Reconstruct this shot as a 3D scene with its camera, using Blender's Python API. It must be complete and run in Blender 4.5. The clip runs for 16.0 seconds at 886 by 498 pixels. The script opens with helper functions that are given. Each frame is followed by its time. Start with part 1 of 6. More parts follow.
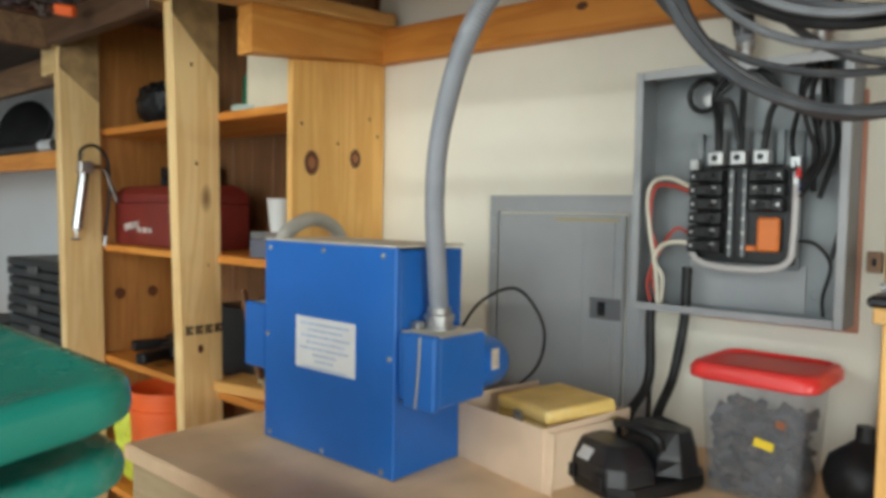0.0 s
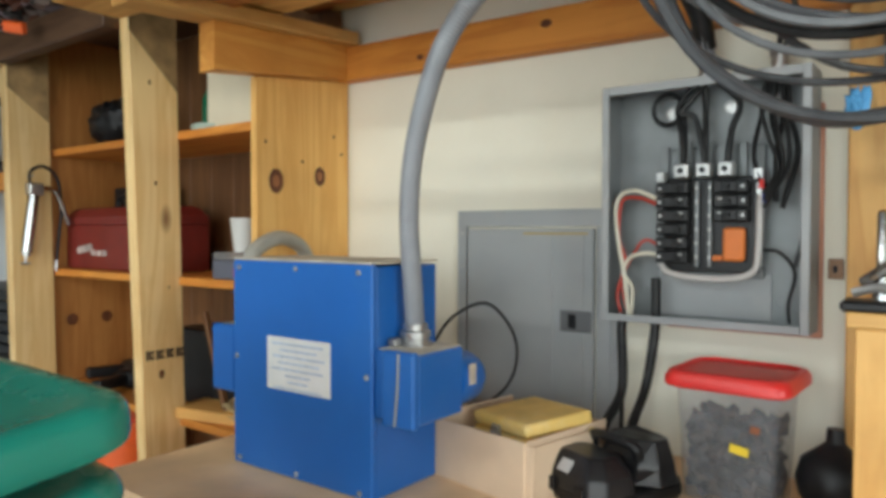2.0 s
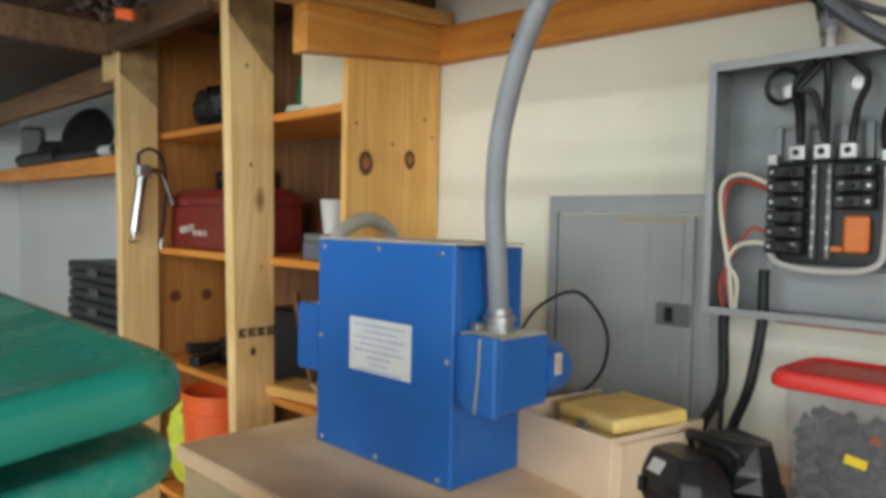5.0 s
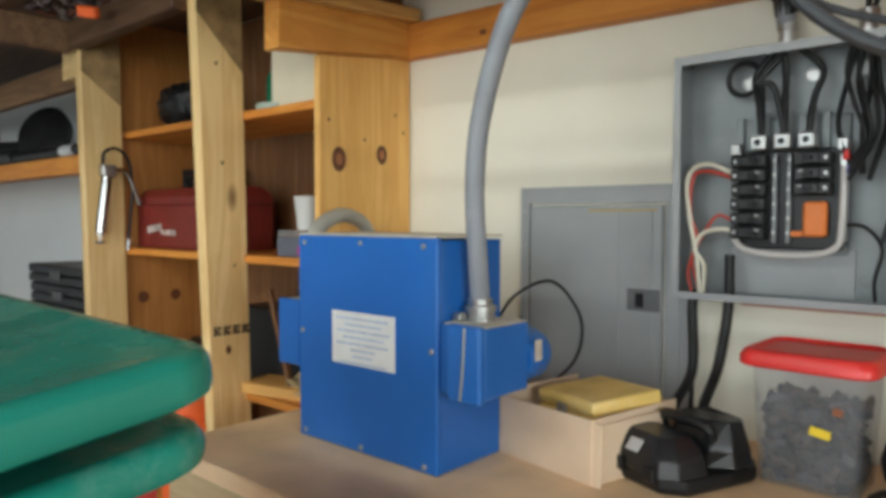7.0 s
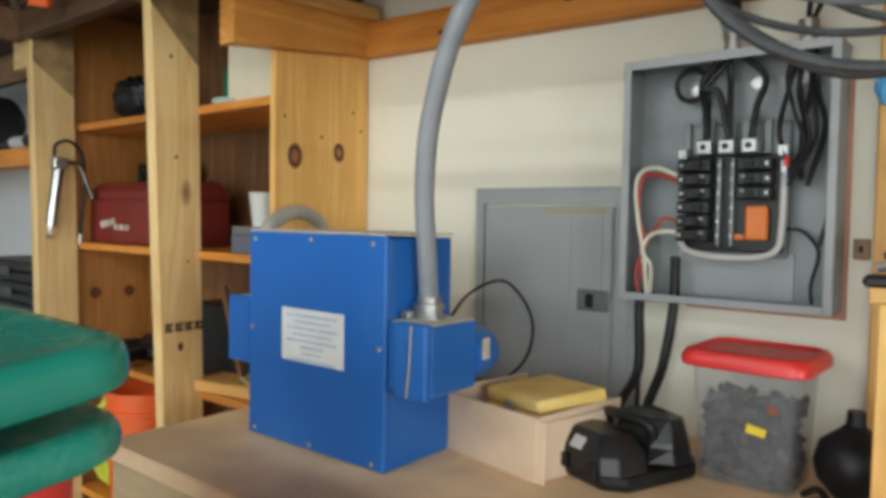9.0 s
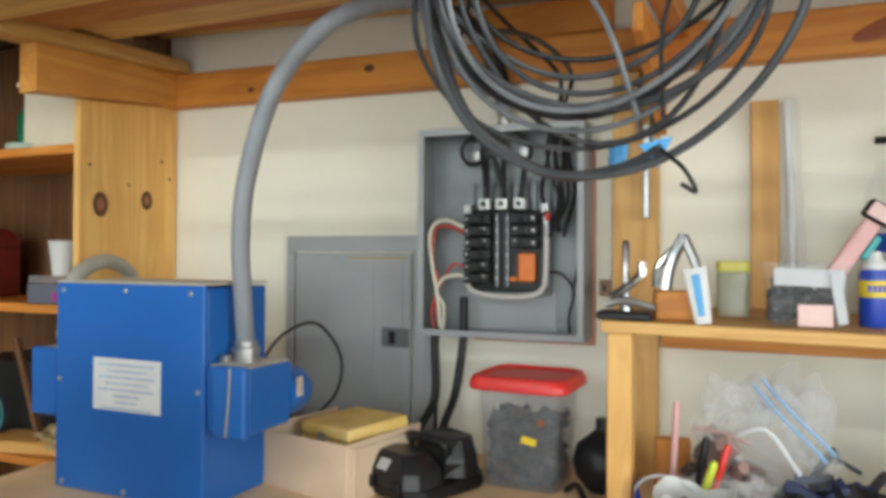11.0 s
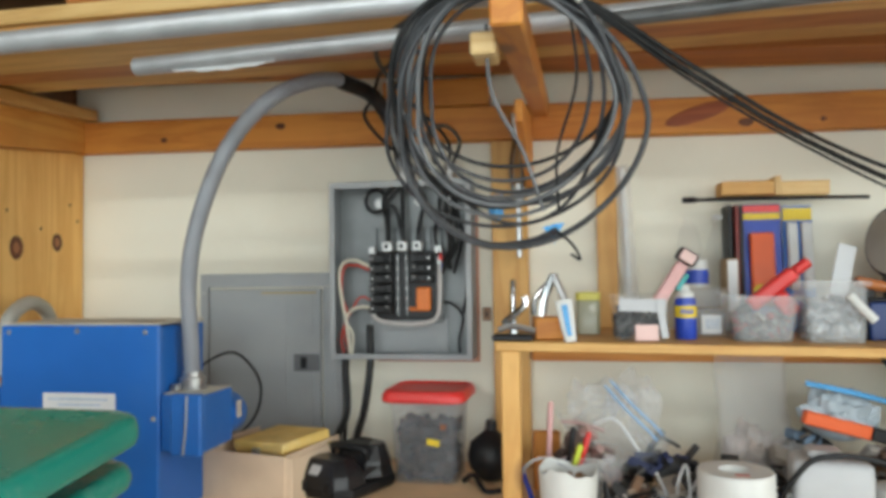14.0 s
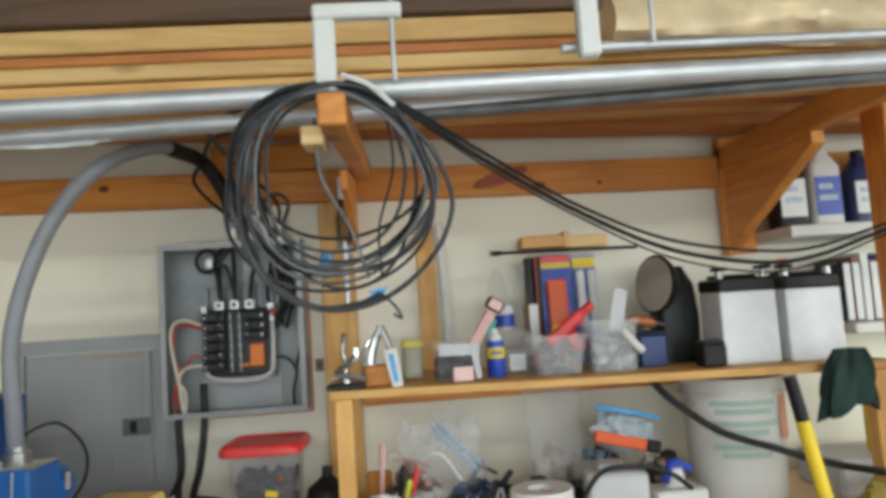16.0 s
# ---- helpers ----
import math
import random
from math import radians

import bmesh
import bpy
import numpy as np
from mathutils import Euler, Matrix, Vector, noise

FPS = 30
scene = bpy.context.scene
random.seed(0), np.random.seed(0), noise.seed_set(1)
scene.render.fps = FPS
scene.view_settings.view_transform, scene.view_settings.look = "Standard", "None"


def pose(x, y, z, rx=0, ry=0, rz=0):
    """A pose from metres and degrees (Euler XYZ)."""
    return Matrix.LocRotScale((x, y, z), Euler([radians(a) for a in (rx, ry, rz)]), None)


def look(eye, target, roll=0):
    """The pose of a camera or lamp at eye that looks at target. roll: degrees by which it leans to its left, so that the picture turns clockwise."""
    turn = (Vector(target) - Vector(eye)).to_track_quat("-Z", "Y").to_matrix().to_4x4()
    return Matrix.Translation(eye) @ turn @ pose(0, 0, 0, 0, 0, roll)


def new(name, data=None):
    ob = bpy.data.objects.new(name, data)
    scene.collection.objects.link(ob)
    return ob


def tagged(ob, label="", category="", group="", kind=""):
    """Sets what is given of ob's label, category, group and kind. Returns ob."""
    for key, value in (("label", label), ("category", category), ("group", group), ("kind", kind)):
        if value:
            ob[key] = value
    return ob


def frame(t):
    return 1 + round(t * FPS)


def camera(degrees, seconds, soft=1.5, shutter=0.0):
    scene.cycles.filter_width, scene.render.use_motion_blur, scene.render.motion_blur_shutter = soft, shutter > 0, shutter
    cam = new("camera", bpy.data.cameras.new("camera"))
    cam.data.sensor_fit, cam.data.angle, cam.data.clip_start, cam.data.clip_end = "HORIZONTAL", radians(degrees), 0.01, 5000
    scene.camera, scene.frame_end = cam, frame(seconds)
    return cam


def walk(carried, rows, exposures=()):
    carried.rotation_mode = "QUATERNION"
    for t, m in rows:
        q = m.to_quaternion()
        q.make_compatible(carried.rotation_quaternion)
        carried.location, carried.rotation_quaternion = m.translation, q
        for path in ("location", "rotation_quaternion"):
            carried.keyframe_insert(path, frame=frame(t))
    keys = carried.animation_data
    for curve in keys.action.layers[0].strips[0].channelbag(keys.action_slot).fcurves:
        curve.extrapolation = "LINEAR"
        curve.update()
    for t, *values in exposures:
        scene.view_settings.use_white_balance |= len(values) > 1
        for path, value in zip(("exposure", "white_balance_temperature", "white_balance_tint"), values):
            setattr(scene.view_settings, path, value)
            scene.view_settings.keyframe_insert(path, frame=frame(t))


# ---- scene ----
cam = camera(64.3, 16.0, soft=4.0)
PATH = [
    (0, (0.247, -1.397, 1.355), (-1.05, 0.122, 1.253), 1.1),
    (0.5, (0.24, -1.372, 1.355), (-1.103, 0.105, 1.234), 0.9),
    (1, (0.239, -1.385, 1.364), (-1.049, 0.144, 1.338), -0.7),
    (1.5, (0.218, -1.406, 1.352), (-0.984, 0.192, 1.311), -0.6),
    (2, (0.215, -1.416, 1.349), (-0.98, 0.186, 1.301), 0.1),
    (2.5, (0.214, -1.403, 1.342), (-1.082, 0.119, 1.29), 1.3),
    (3, (0.216, -1.384, 1.342), (-1.125, 0.099, 1.284), 0.9),
    (3.5, (0.205, -1.369, 1.335), (-1.18, 0.072, 1.262), 1.0),
    (4, (0.202, -1.366, 1.333), (-1.214, 0.044, 1.271), 1.1),
    (6.5, (0.193, -1.402, 1.325), (-1.143, 0.084, 1.238), 0.6),
    (7, (0.193, -1.415, 1.327), (-1.124, 0.088, 1.241), 0.1),
    (7.5, (0.195, -1.415, 1.323), (-1.101, 0.105, 1.223), 1.0),
    (8, (0.202, -1.408, 1.322), (-1.093, 0.112, 1.215), 0.8),
    (8.5, (0.207, -1.403, 1.322), (-1.114, 0.096, 1.231), 0.7),
    (9, (0.22, -1.401, 1.324), (-1.025, 0.161, 1.24), 1.0),
    (9.5, (0.231, -1.415, 1.33), (-0.868, 0.254, 1.269), 1.3),
    (10, (0.254, -1.445, 1.331), (-0.691, 0.318, 1.297), 0.9),
    (12.5, (0.326, -1.699, 1.374), (-0.278, 0.207, 1.437), -0.7),
    (13, (0.273, -1.754, 1.37), (-0.204, 0.187, 1.417), -1.7),
    (13.5, (0.26, -1.812, 1.381), (-0.142, 0.146, 1.452), -2.1),
    (14, (0.252, -1.854, 1.384), (-0.109, 0.112, 1.463), -0.8),
    (14.5, (0.271, -1.893, 1.395), (-0.096, 0.069, 1.517), -1.1),
    (15, (0.307, -1.945, 1.39), (-0.115, 0.008, 1.472), -0.1),
    (15.5, (0.305, -1.991, 1.405), (-0.027, -0.023, 1.521), -2.0),
    (16, (0.26, -2.004, 1.411), (0.391, -0.016, 1.587), -3.7),
]
walk(cam, [(t, look(eye, target, roll)) for t, eye, target, roll in PATH], [(0.0, 0.26), (3.0, 0.25), (4.0, 0.20), (6.5, 0.18), (8.5, 0.18), (10.0, 0.26), (12.5, 0.22), (14.5, 0.13), (15.5, 0.02), (16.0, -0.16)])

# ---- world, daylight and exposure ----
world = bpy.data.worlds.new("sky")
scene.world = world
world.use_nodes = True
wn = world.node_tree.nodes
sky = wn.new("ShaderNodeTexSky")
sky.sky_type, sky.sun_disc = "NISHITA", False
sky.sun_elevation, sky.sun_rotation = radians(38), radians(150)
wn["Background"].inputs[1].default_value = 0.12
world.node_tree.links.new(sky.outputs[0], wn["Background"].inputs[0])


def area(name, m, w, h, watts, colour):
    data = bpy.data.lights.new(name, "AREA")
    data.shape, data.size, data.size_y, data.energy, data.color = "RECTANGLE", w, h, watts, colour
    ob = new(name, data)
    ob.matrix_world = m
    return ob


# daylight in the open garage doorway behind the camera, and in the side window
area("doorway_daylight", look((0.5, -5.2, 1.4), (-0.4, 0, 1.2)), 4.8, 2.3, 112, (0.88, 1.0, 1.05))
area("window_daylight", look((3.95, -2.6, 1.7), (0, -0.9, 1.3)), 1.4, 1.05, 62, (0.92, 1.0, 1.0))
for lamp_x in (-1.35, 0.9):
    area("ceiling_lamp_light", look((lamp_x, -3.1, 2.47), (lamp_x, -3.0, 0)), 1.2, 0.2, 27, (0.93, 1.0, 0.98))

# ---- materials ----
MATS = {}


def node(t, kind, **values):
    n = t.nodes.new(kind)
    for k, v in values.items():
        n.inputs[k].default_value = v
    return n


def surface(name, c, rough=0.6, metal=0.0, vary=0.12, scale=6.0, bump=0.05, fine=90.0, stain=None, stain_amount=0.35, alpha=1.0, trans=0.0, coat=0.0, rnd=0.0, spec=0.5):
    """A paint, plastic, metal or cardboard: broad blotches, fine grain, optional stains, slight relief."""
    if name in MATS:
        return MATS[name]
    m = bpy.data.materials.new(name)
    m.use_nodes = True
    t = m.node_tree
    b = t.nodes["Principled BSDF"]
    co = t.nodes.new("ShaderNodeTexCoord")
    n1 = node(t, "ShaderNodeTexNoise", Scale=scale, Detail=6.0)
    n2 = node(t, "ShaderNodeTexNoise", Scale=fine, Detail=3.0)
    for n in (n1, n2):
        t.links.new(co.outputs["Object"], n.inputs["Vector"])
    ramp = t.nodes.new("ShaderNodeValToRGB")
    lo = [max(0, v * (1 - vary)) for v in c]
    hi = [min(1, v * (1 + vary)) for v in c]
    ramp.color_ramp.elements[0].color, ramp.color_ramp.elements[1].color = (*lo, 1), (*hi, 1)
    ramp.color_ramp.elements[0].position, ramp.color_ramp.elements[1].position = 0.3, 0.7
    t.links.new(n1.outputs[0], ramp.inputs[0])
    out = ramp.outputs[0]
    if stain:
        n3 = node(t, "ShaderNodeTexNoise", Scale=scale * 0.6, Detail=8.0, Roughness=0.7)
        t.links.new(co.outputs["Object"], n3.inputs["Vector"])
        r3 = t.nodes.new("ShaderNodeValToRGB")
        r3.color_ramp.elements[0].position, r3.color_ramp.elements[1].position = 0.5, 0.72
        r3.color_ramp.elements[1].color = (stain_amount,) * 3 + (1,)
        t.links.new(n3.outputs[0], r3.inputs[0])
        mx = t.nodes.new("ShaderNodeMix")
        mx.data_type = "RGBA"
        mx.inputs[7].default_value = (*stain, 1)
        t.links.new(r3.outputs[0], mx.inputs[0])
        t.links.new(out, mx.inputs[6])
        out = mx.outputs[2]
    if rnd:
        info = t.nodes.new("ShaderNodeObjectInfo")
        hsv = t.nodes.new("ShaderNodeHueSaturation")
        mr = node(t, "ShaderNodeMapRange")
        mr.inputs[3].default_value, mr.inputs[4].default_value = 1 - rnd, 1 + rnd
        t.links.new(info.outputs["Random"], mr.inputs[0])
        t.links.new(mr.outputs[0], hsv.inputs["Value"])
        t.links.new(out, hsv.inputs["Color"])
        out = hsv.outputs[0]
    t.links.new(out, b.inputs["Base Color"])
    rr = node(t, "ShaderNodeMapRange")
    rr.inputs[3].default_value, rr.inputs[4].default_value = max(0.03, rough - 0.1), min(1, rough + 0.1)
    t.links.new(n1.outputs[0], rr.inputs[0])
    t.links.new(rr.outputs[0], b.inputs["Roughness"])
    bp = node(t, "ShaderNodeBump", Strength=bump, Distance=0.002)
    t.links.new(n2.outputs[0], bp.inputs["Height"])
    t.links.new(bp.outputs[0], b.inputs["Normal"])
    b.inputs["Metallic"].default_value = metal
    b.inputs["Alpha"].default_value = alpha
    b.inputs["Transmission Weight"].default_value = trans
    b.inputs["Coat Weight"].default_value = coat
    b.inputs["Specular IOR Level"].default_value = spec
    MATS[name] = m
    return m


def timber(name, pale, dark, axis="X", ring=9.0, rough=0.55, knots=True, knot=(0.16, 0.06, 0.02), stain=0.25):
    """Sawn pine with the grain along one axis, knots, dirt and small differences from board to board."""
    if name in MATS:
        return MATS[name]
    m = bpy.data.materials.new(name)
    m.use_nodes = True
    t = m.node_tree
    b = t.nodes["Principled BSDF"]
    co = t.nodes.new("ShaderNodeTexCoord")
    info = t.nodes.new("ShaderNodeObjectInfo")
    off = t.nodes.new("ShaderNodeVectorMath")
    off.operation = "MULTIPLY_ADD"
    off.inputs[1].default_value = (1, 1, 1)
    t.links.new(co.outputs["Object"], off.inputs[0])
    sc = t.nodes.new("ShaderNodeVectorMath")
    sc.operation = "SCALE"
    sc.inputs[0].default_value = (7.3, 4.1, 5.7)
    t.links.new(info.outputs["Random"], sc.inputs["Scale"])
    t.links.new(sc.outputs[0], off.inputs[2])
    mp = t.nodes.new("ShaderNodeMapping")
    along = {"X": (0.08, 1, 1), "Y": (1, 0.08, 1), "Z": (1, 1, 0.08)}[axis]
    mp.inputs["Scale"].default_value = along
    t.links.new(off.outputs[0], mp.inputs["Vector"])
    n1 = node(t, "ShaderNodeTexNoise", Scale=ring * 2.2, Detail=5.0, Distortion=1.2)
    n2 = node(t, "ShaderNodeTexNoise", Scale=ring * 9, Detail=3.0)
    for n in (n1, n2):
        t.links.new(mp.outputs[0], n.inputs["Vector"])
    wv = node(t, "ShaderNodeMath")
    wv.operation = "MULTIPLY"
    wv.inputs[1].default_value = 3.2
    t.links.new(n1.outputs[0], wv.inputs[0])
    fr = t.nodes.new("ShaderNodeMath")
    fr.operation = "PINGPONG"
    fr.inputs[1].default_value = 0.5
    t.links.new(wv.outputs[0], fr.inputs[0])
    ramp = t.nodes.new("ShaderNodeValToRGB")
    ramp.color_ramp.elements[0].color, ramp.color_ramp.elements[1].color = (*pale, 1), (*dark, 1)
    ramp.color_ramp.elements[0].position, ramp.color_ramp.elements[1].position = 0.1, 0.62
    t.links.new(fr.outputs[0], ramp.inputs[0])
    out = ramp.outputs[0]

    def blend(fac, colour, src):
        mx = t.nodes.new("ShaderNodeMix")
        mx.data_type = "RGBA"
        mx.inputs[7].default_value = (*colour, 1)
        t.links.new(fac, mx.inputs[0])
        t.links.new(src, mx.inputs[6])
        return mx.outputs[2]

    if knots:
        mk = t.nodes.new("ShaderNodeMapping")
        mk.inputs["Scale"].default_value = {"X": (0.45, 1, 1), "Y": (1, 0.45, 1), "Z": (1, 1, 0.45)}[axis]
        t.links.new(off.outputs[0], mk.inputs["Vector"])
        vo = node(t, "ShaderNodeTexVoronoi", Scale=6.0)
        t.links.new(mk.outputs[0], vo.inputs["Vector"])
        kr = t.nodes.new("ShaderNodeValToRGB")
        kr.color_ramp.elements[0].color, kr.color_ramp.elements[1].color = (0.85, 0.85, 0.85, 1), (0, 0, 0, 1)
        kr.color_ramp.elements[0].position, kr.color_ramp.elements[1].position = 0.06, 0.13
        t.links.new(vo.outputs["Distance"], kr.inputs[0])
        out = blend(kr.outputs[0], knot, out)
    ns = node(t, "ShaderNodeTexNoise", Scale=4.0, Detail=8.0, Roughness=0.7)
    t.links.new(off.outputs[0], ns.inputs["Vector"])
    rs = t.nodes.new("ShaderNodeValToRGB")
    rs.color_ramp.elements[0].position, rs.color_ramp.elements[1].position = 0.48, 0.75
    rs.color_ramp.elements[1].color = (stain,) * 3 + (1,)
    t.links.new(ns.outputs[0], rs.inputs[0])
    out = blend(rs.outputs[0], tuple(v * 0.45 for v in dark), out)
    hsv = t.nodes.new("ShaderNodeHueSaturation")
    mr = node(t, "ShaderNodeMapRange")
    mr.inputs[3].default_value, mr.inputs[4].default_value = 0.86, 1.12
    t.links.new(info.outputs["Random"], mr.inputs[0])
    t.links.new(mr.outputs[0], hsv.inputs["Value"])
    t.links.new(out, hsv.inputs["Color"])
    t.links.new(hsv.outputs[0], b.inputs["Base Color"])
    b.inputs["Roughness"].default_value = rough
    bp = node(t, "ShaderNodeBump", Strength=0.12, Distance=0.003)
    t.links.new(n2.outputs[0], bp.inputs["Height"])
    t.links.new(bp.outputs[0], b.inputs["Normal"])
    MATS[name] = m
    return m


def clear(name, c, rough=0.12, alpha=0.3):
    """Thin clear or milky plastic."""
    if name in MATS:
        return MATS[name]
    m = bpy.data.materials.new(name)
    m.use_nodes = True
    t = m.node_tree
    b = t.nodes["Principled BSDF"]
    co = t.nodes.new("ShaderNodeTexCoord")
    n = node(t, "ShaderNodeTexNoise", Scale=14.0, Detail=5.0)
    t.links.new(co.outputs["Object"], n.inputs["Vector"])
    mr = node(t, "ShaderNodeMapRange")
    mr.inputs[3].default_value, mr.inputs[4].default_value = alpha * 0.5, min(1, alpha * 1.5)
    t.links.new(n.outputs[0], mr.inputs[0])
    t.links.new(mr.outputs[0], b.inputs["Alpha"])
    bp = node(t, "ShaderNodeBump", Strength=0.15, Distance=0.004)
    t.links.new(n.outputs[0], bp.inputs["Height"])
    t.links.new(bp.outputs[0], b.inputs["Normal"])
    b.inputs["Base Color"].default_value = (*c, 1)
    b.inputs["Roughness"].default_value = rough
    MATS[name] = m
    return m


PINE = dict(pale=(0.74, 0.43, 0.135), dark=(0.60, 0.30, 0.075))
AMBER = dict(pale=(0.70, 0.28, 0.045), dark=(0.54, 0.175, 0.024))
PALE = dict(pale=(0.78, 0.56, 0.265), dark=(0.66, 0.41, 0.155), stain=0.22)
wood_x = timber("pine_along_x", axis="X", **PINE)
wood_y = timber("pine_along_y", axis="Y", **PINE)
wood_z = timber("pine_along_z", axis="Z", **PINE)
amber_x = timber("amber_pine_along_x", axis="X", **AMBER)
amber_y = timber("amber_pine_along_y", axis="Y", **AMBER)
amber_z = timber("amber_pine_along_z", axis="Z", **AMBER)
pale_z = timber("pale_pine_post", axis="Z", **PALE)
pale_x = timber("pale_pine_lumber", axis="X", **PALE)
stock_x = timber("old_stock_pine", axis="X", pale=(0.70, 0.41, 0.13), dark=(0.50, 0.24, 0.062))
stock_pale = timber("old_stock_pale", axis="X", pale=(0.70, 0.46, 0.18), dark=(0.55, 0.31, 0.095))
stock_amber = timber("old_stock_amber", axis="X", pale=(0.50, 0.19, 0.045), dark=(0.36, 0.11, 0.024))
knot_heart = timber("knot_heart", axis="Z", pale=(0.42, 0.17, 0.06), dark=(0.30, 0.10, 0.035), knots=False)
board_z = timber("knotty_board", axis="Z", pale=(0.84, 0.50, 0.155), dark=(0.72, 0.36, 0.085), knots=False, stain=0.15)
knot_mat = timber("knot_wood", axis="Z", pale=(0.17, 0.055, 0.018), dark=(0.08, 0.022, 0.008), knots=False)
# brown darkened so the back boards carry the shade inside the shelf unit
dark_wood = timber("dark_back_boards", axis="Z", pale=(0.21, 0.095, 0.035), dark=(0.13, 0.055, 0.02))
rafter = timber("old_dark_rafter", axis="X", pale=(0.125, 0.066, 0.034), dark=(0.07, 0.034, 0.018))
ply = surface("worn_plywood_top", (0.82, 0.575, 0.335), 0.55, vary=0.16, scale=7, stain=(0.80, 0.68, 0.52), stain_amount=0.3, fine=160)
ply_edge = timber("plywood_edge", axis="X", pale=(0.55, 0.42, 0.24), dark=(0.40, 0.27, 0.13), knots=False)
wallpaint = surface("cream_wall_paint", (0.80, 0.77, 0.645), 0.62, vary=0.035, scale=2.2, fine=240, stain=(0.66, 0.58, 0.44), stain_amount=0.3, bump=0.08)
ceilpaint = surface("dusty_ceiling_board", (0.5, 0.4, 0.3), 0.8, vary=0.1)
concrete = surface("grey_concrete", (0.30, 0.29, 0.27), 0.8, vary=0.15, scale=3, stain=(0.14, 0.13, 0.12))
blue = surface("blue_enamel", (0.010, 0.125, 0.46), 0.34, vary=0.10, scale=5, bump=0.03, stain=(0.06, 0.2, 0.5), stain_amount=0.3)
dust = surface("dusty_top", (0.62, 0.58, 0.48), 0.8, vary=0.2, scale=16)
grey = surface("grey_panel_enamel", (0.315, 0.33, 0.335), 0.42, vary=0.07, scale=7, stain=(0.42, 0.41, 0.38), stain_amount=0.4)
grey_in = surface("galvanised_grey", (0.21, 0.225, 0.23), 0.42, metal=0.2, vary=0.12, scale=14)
steel = surface("zinc_steel", (0.46, 0.46, 0.45), 0.36, metal=0.9, vary=0.15, scale=30)
chrome = surface("chrome", (0.42, 0.42, 0.41), 0.2, metal=1.0, vary=0.1, scale=40)
galv = surface("galvanised_pipe", (0.56, 0.57, 0.58), 0.46, metal=0.6, vary=0.12, scale=18)
black = surface("black_plastic", (0.011, 0.011, 0.012), 0.42, vary=0.4, scale=20, spec=0.3)
rubber = surface("black_cable_rubber", (0.011, 0.0115, 0.012), 0.44, vary=0.4, scale=24, spec=0.3, stain=(0.07, 0.07, 0.065))
greycable = surface("grey_black_cable", (0.042, 0.044, 0.048), 0.40, vary=0.3, scale=24, stain=(0.16, 0.16, 0.155))
conduit_mat = surface("grey_conduit_jacket", (0.28, 0.295, 0.32), 0.42, vary=0.08, scale=20)
card = surface("brown_cardboard", (0.70, 0.53, 0.37), 0.8, vary=0.08, scale=9, fine=200)
yellow = surface("yellowed_padding", (0.84, 0.58, 0.17), 0.6, vary=0.15, scale=16, stain=(0.85, 0.72, 0.42), stain_amount=0.6)
red_lid = surface("red_plastic", (0.72, 0.035, 0.03), 0.36, vary=0.1, scale=8)
green = surface("green_plastic", (0.011, 0.225, 0.170), 0.27, vary=0.12, scale=5, stain=(0.36, 0.46, 0.36), stain_amount=0.55)
white = surface("white_plastic", (0.66, 0.66, 0.63), 0.45, vary=0.06, scale=8)
paper = surface("off_white_paper", (0.74, 0.75, 0.74), 0.6, vary=0.05, scale=20)
ink = surface("grey_print", (0.45, 0.53, 0.64), 0.7, vary=0.3, scale=120)
red_steel = surface("dark_red_enamel", (0.20, 0.022, 0.016), 0.45, vary=0.2, scale=9, stain=(0.07, 0.02, 0.015))
orange = surface("orange_plastic", (0.78, 0.12, 0.02), 0.45, vary=0.1, scale=10)
bright_yellow = surface("bright_yellow", (0.80, 0.58, 0.03), 0.5, vary=0.1, scale=10)
lime = surface("lime_bag", (0.55, 0.62, 0.05), 0.6, vary=0.2, scale=14)
royal = surface("royal_blue", (0.02, 0.06, 0.42), 0.35, vary=0.12, scale=14)
skyblue = surface("light_blue_tape", (0.10, 0.38, 0.72), 0.5, vary=0.12, scale=20)
pink = surface("pink_paper", (0.70, 0.40, 0.38), 0.6, vary=0.15, scale=16)
grey_plastic = surface("light_grey_plastic", (0.50, 0.51, 0.52), 0.45, vary=0.08, scale=10)
dark_green = surface("dark_green_cloth", (0.010, 0.034, 0.028), 0.85, vary=0.3, scale=12)
copper_red = surface("red_wire", (0.45, 0.05, 0.03), 0.45)
white_wire = surface("white_wire", (0.66, 0.62, 0.50), 0.45)
bakelite = surface("breaker_black", (0.010, 0.010, 0.011), 0.36, vary=0.3, scale=30, spec=0.35, stain=(0.05, 0.05, 0.048))
milky = clear("milky_plastic", (0.72, 0.74, 0.74), 0.25, 0.20)
bin_plastic = clear("bin_plastic", (0.46, 0.47, 0.49), 0.16, 0.12)
film_plastic = clear("clear_film", (0.78, 0.80, 0.82), 0.10, 0.16)
clearp = clear("clear_plastic", (0.8, 0.82, 0.82), 0.08, 0.045)
brownp = surface("brown_goods", (0.28, 0.16, 0.09), 0.6, vary=0.25, scale=14)
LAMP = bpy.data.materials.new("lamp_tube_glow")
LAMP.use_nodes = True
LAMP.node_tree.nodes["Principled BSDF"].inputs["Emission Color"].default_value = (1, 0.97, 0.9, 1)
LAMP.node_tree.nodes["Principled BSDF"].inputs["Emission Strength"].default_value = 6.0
teal = surface("teal_plastic", (0.05, 0.36, 0.36), 0.4)

# ---- mesh helpers ----


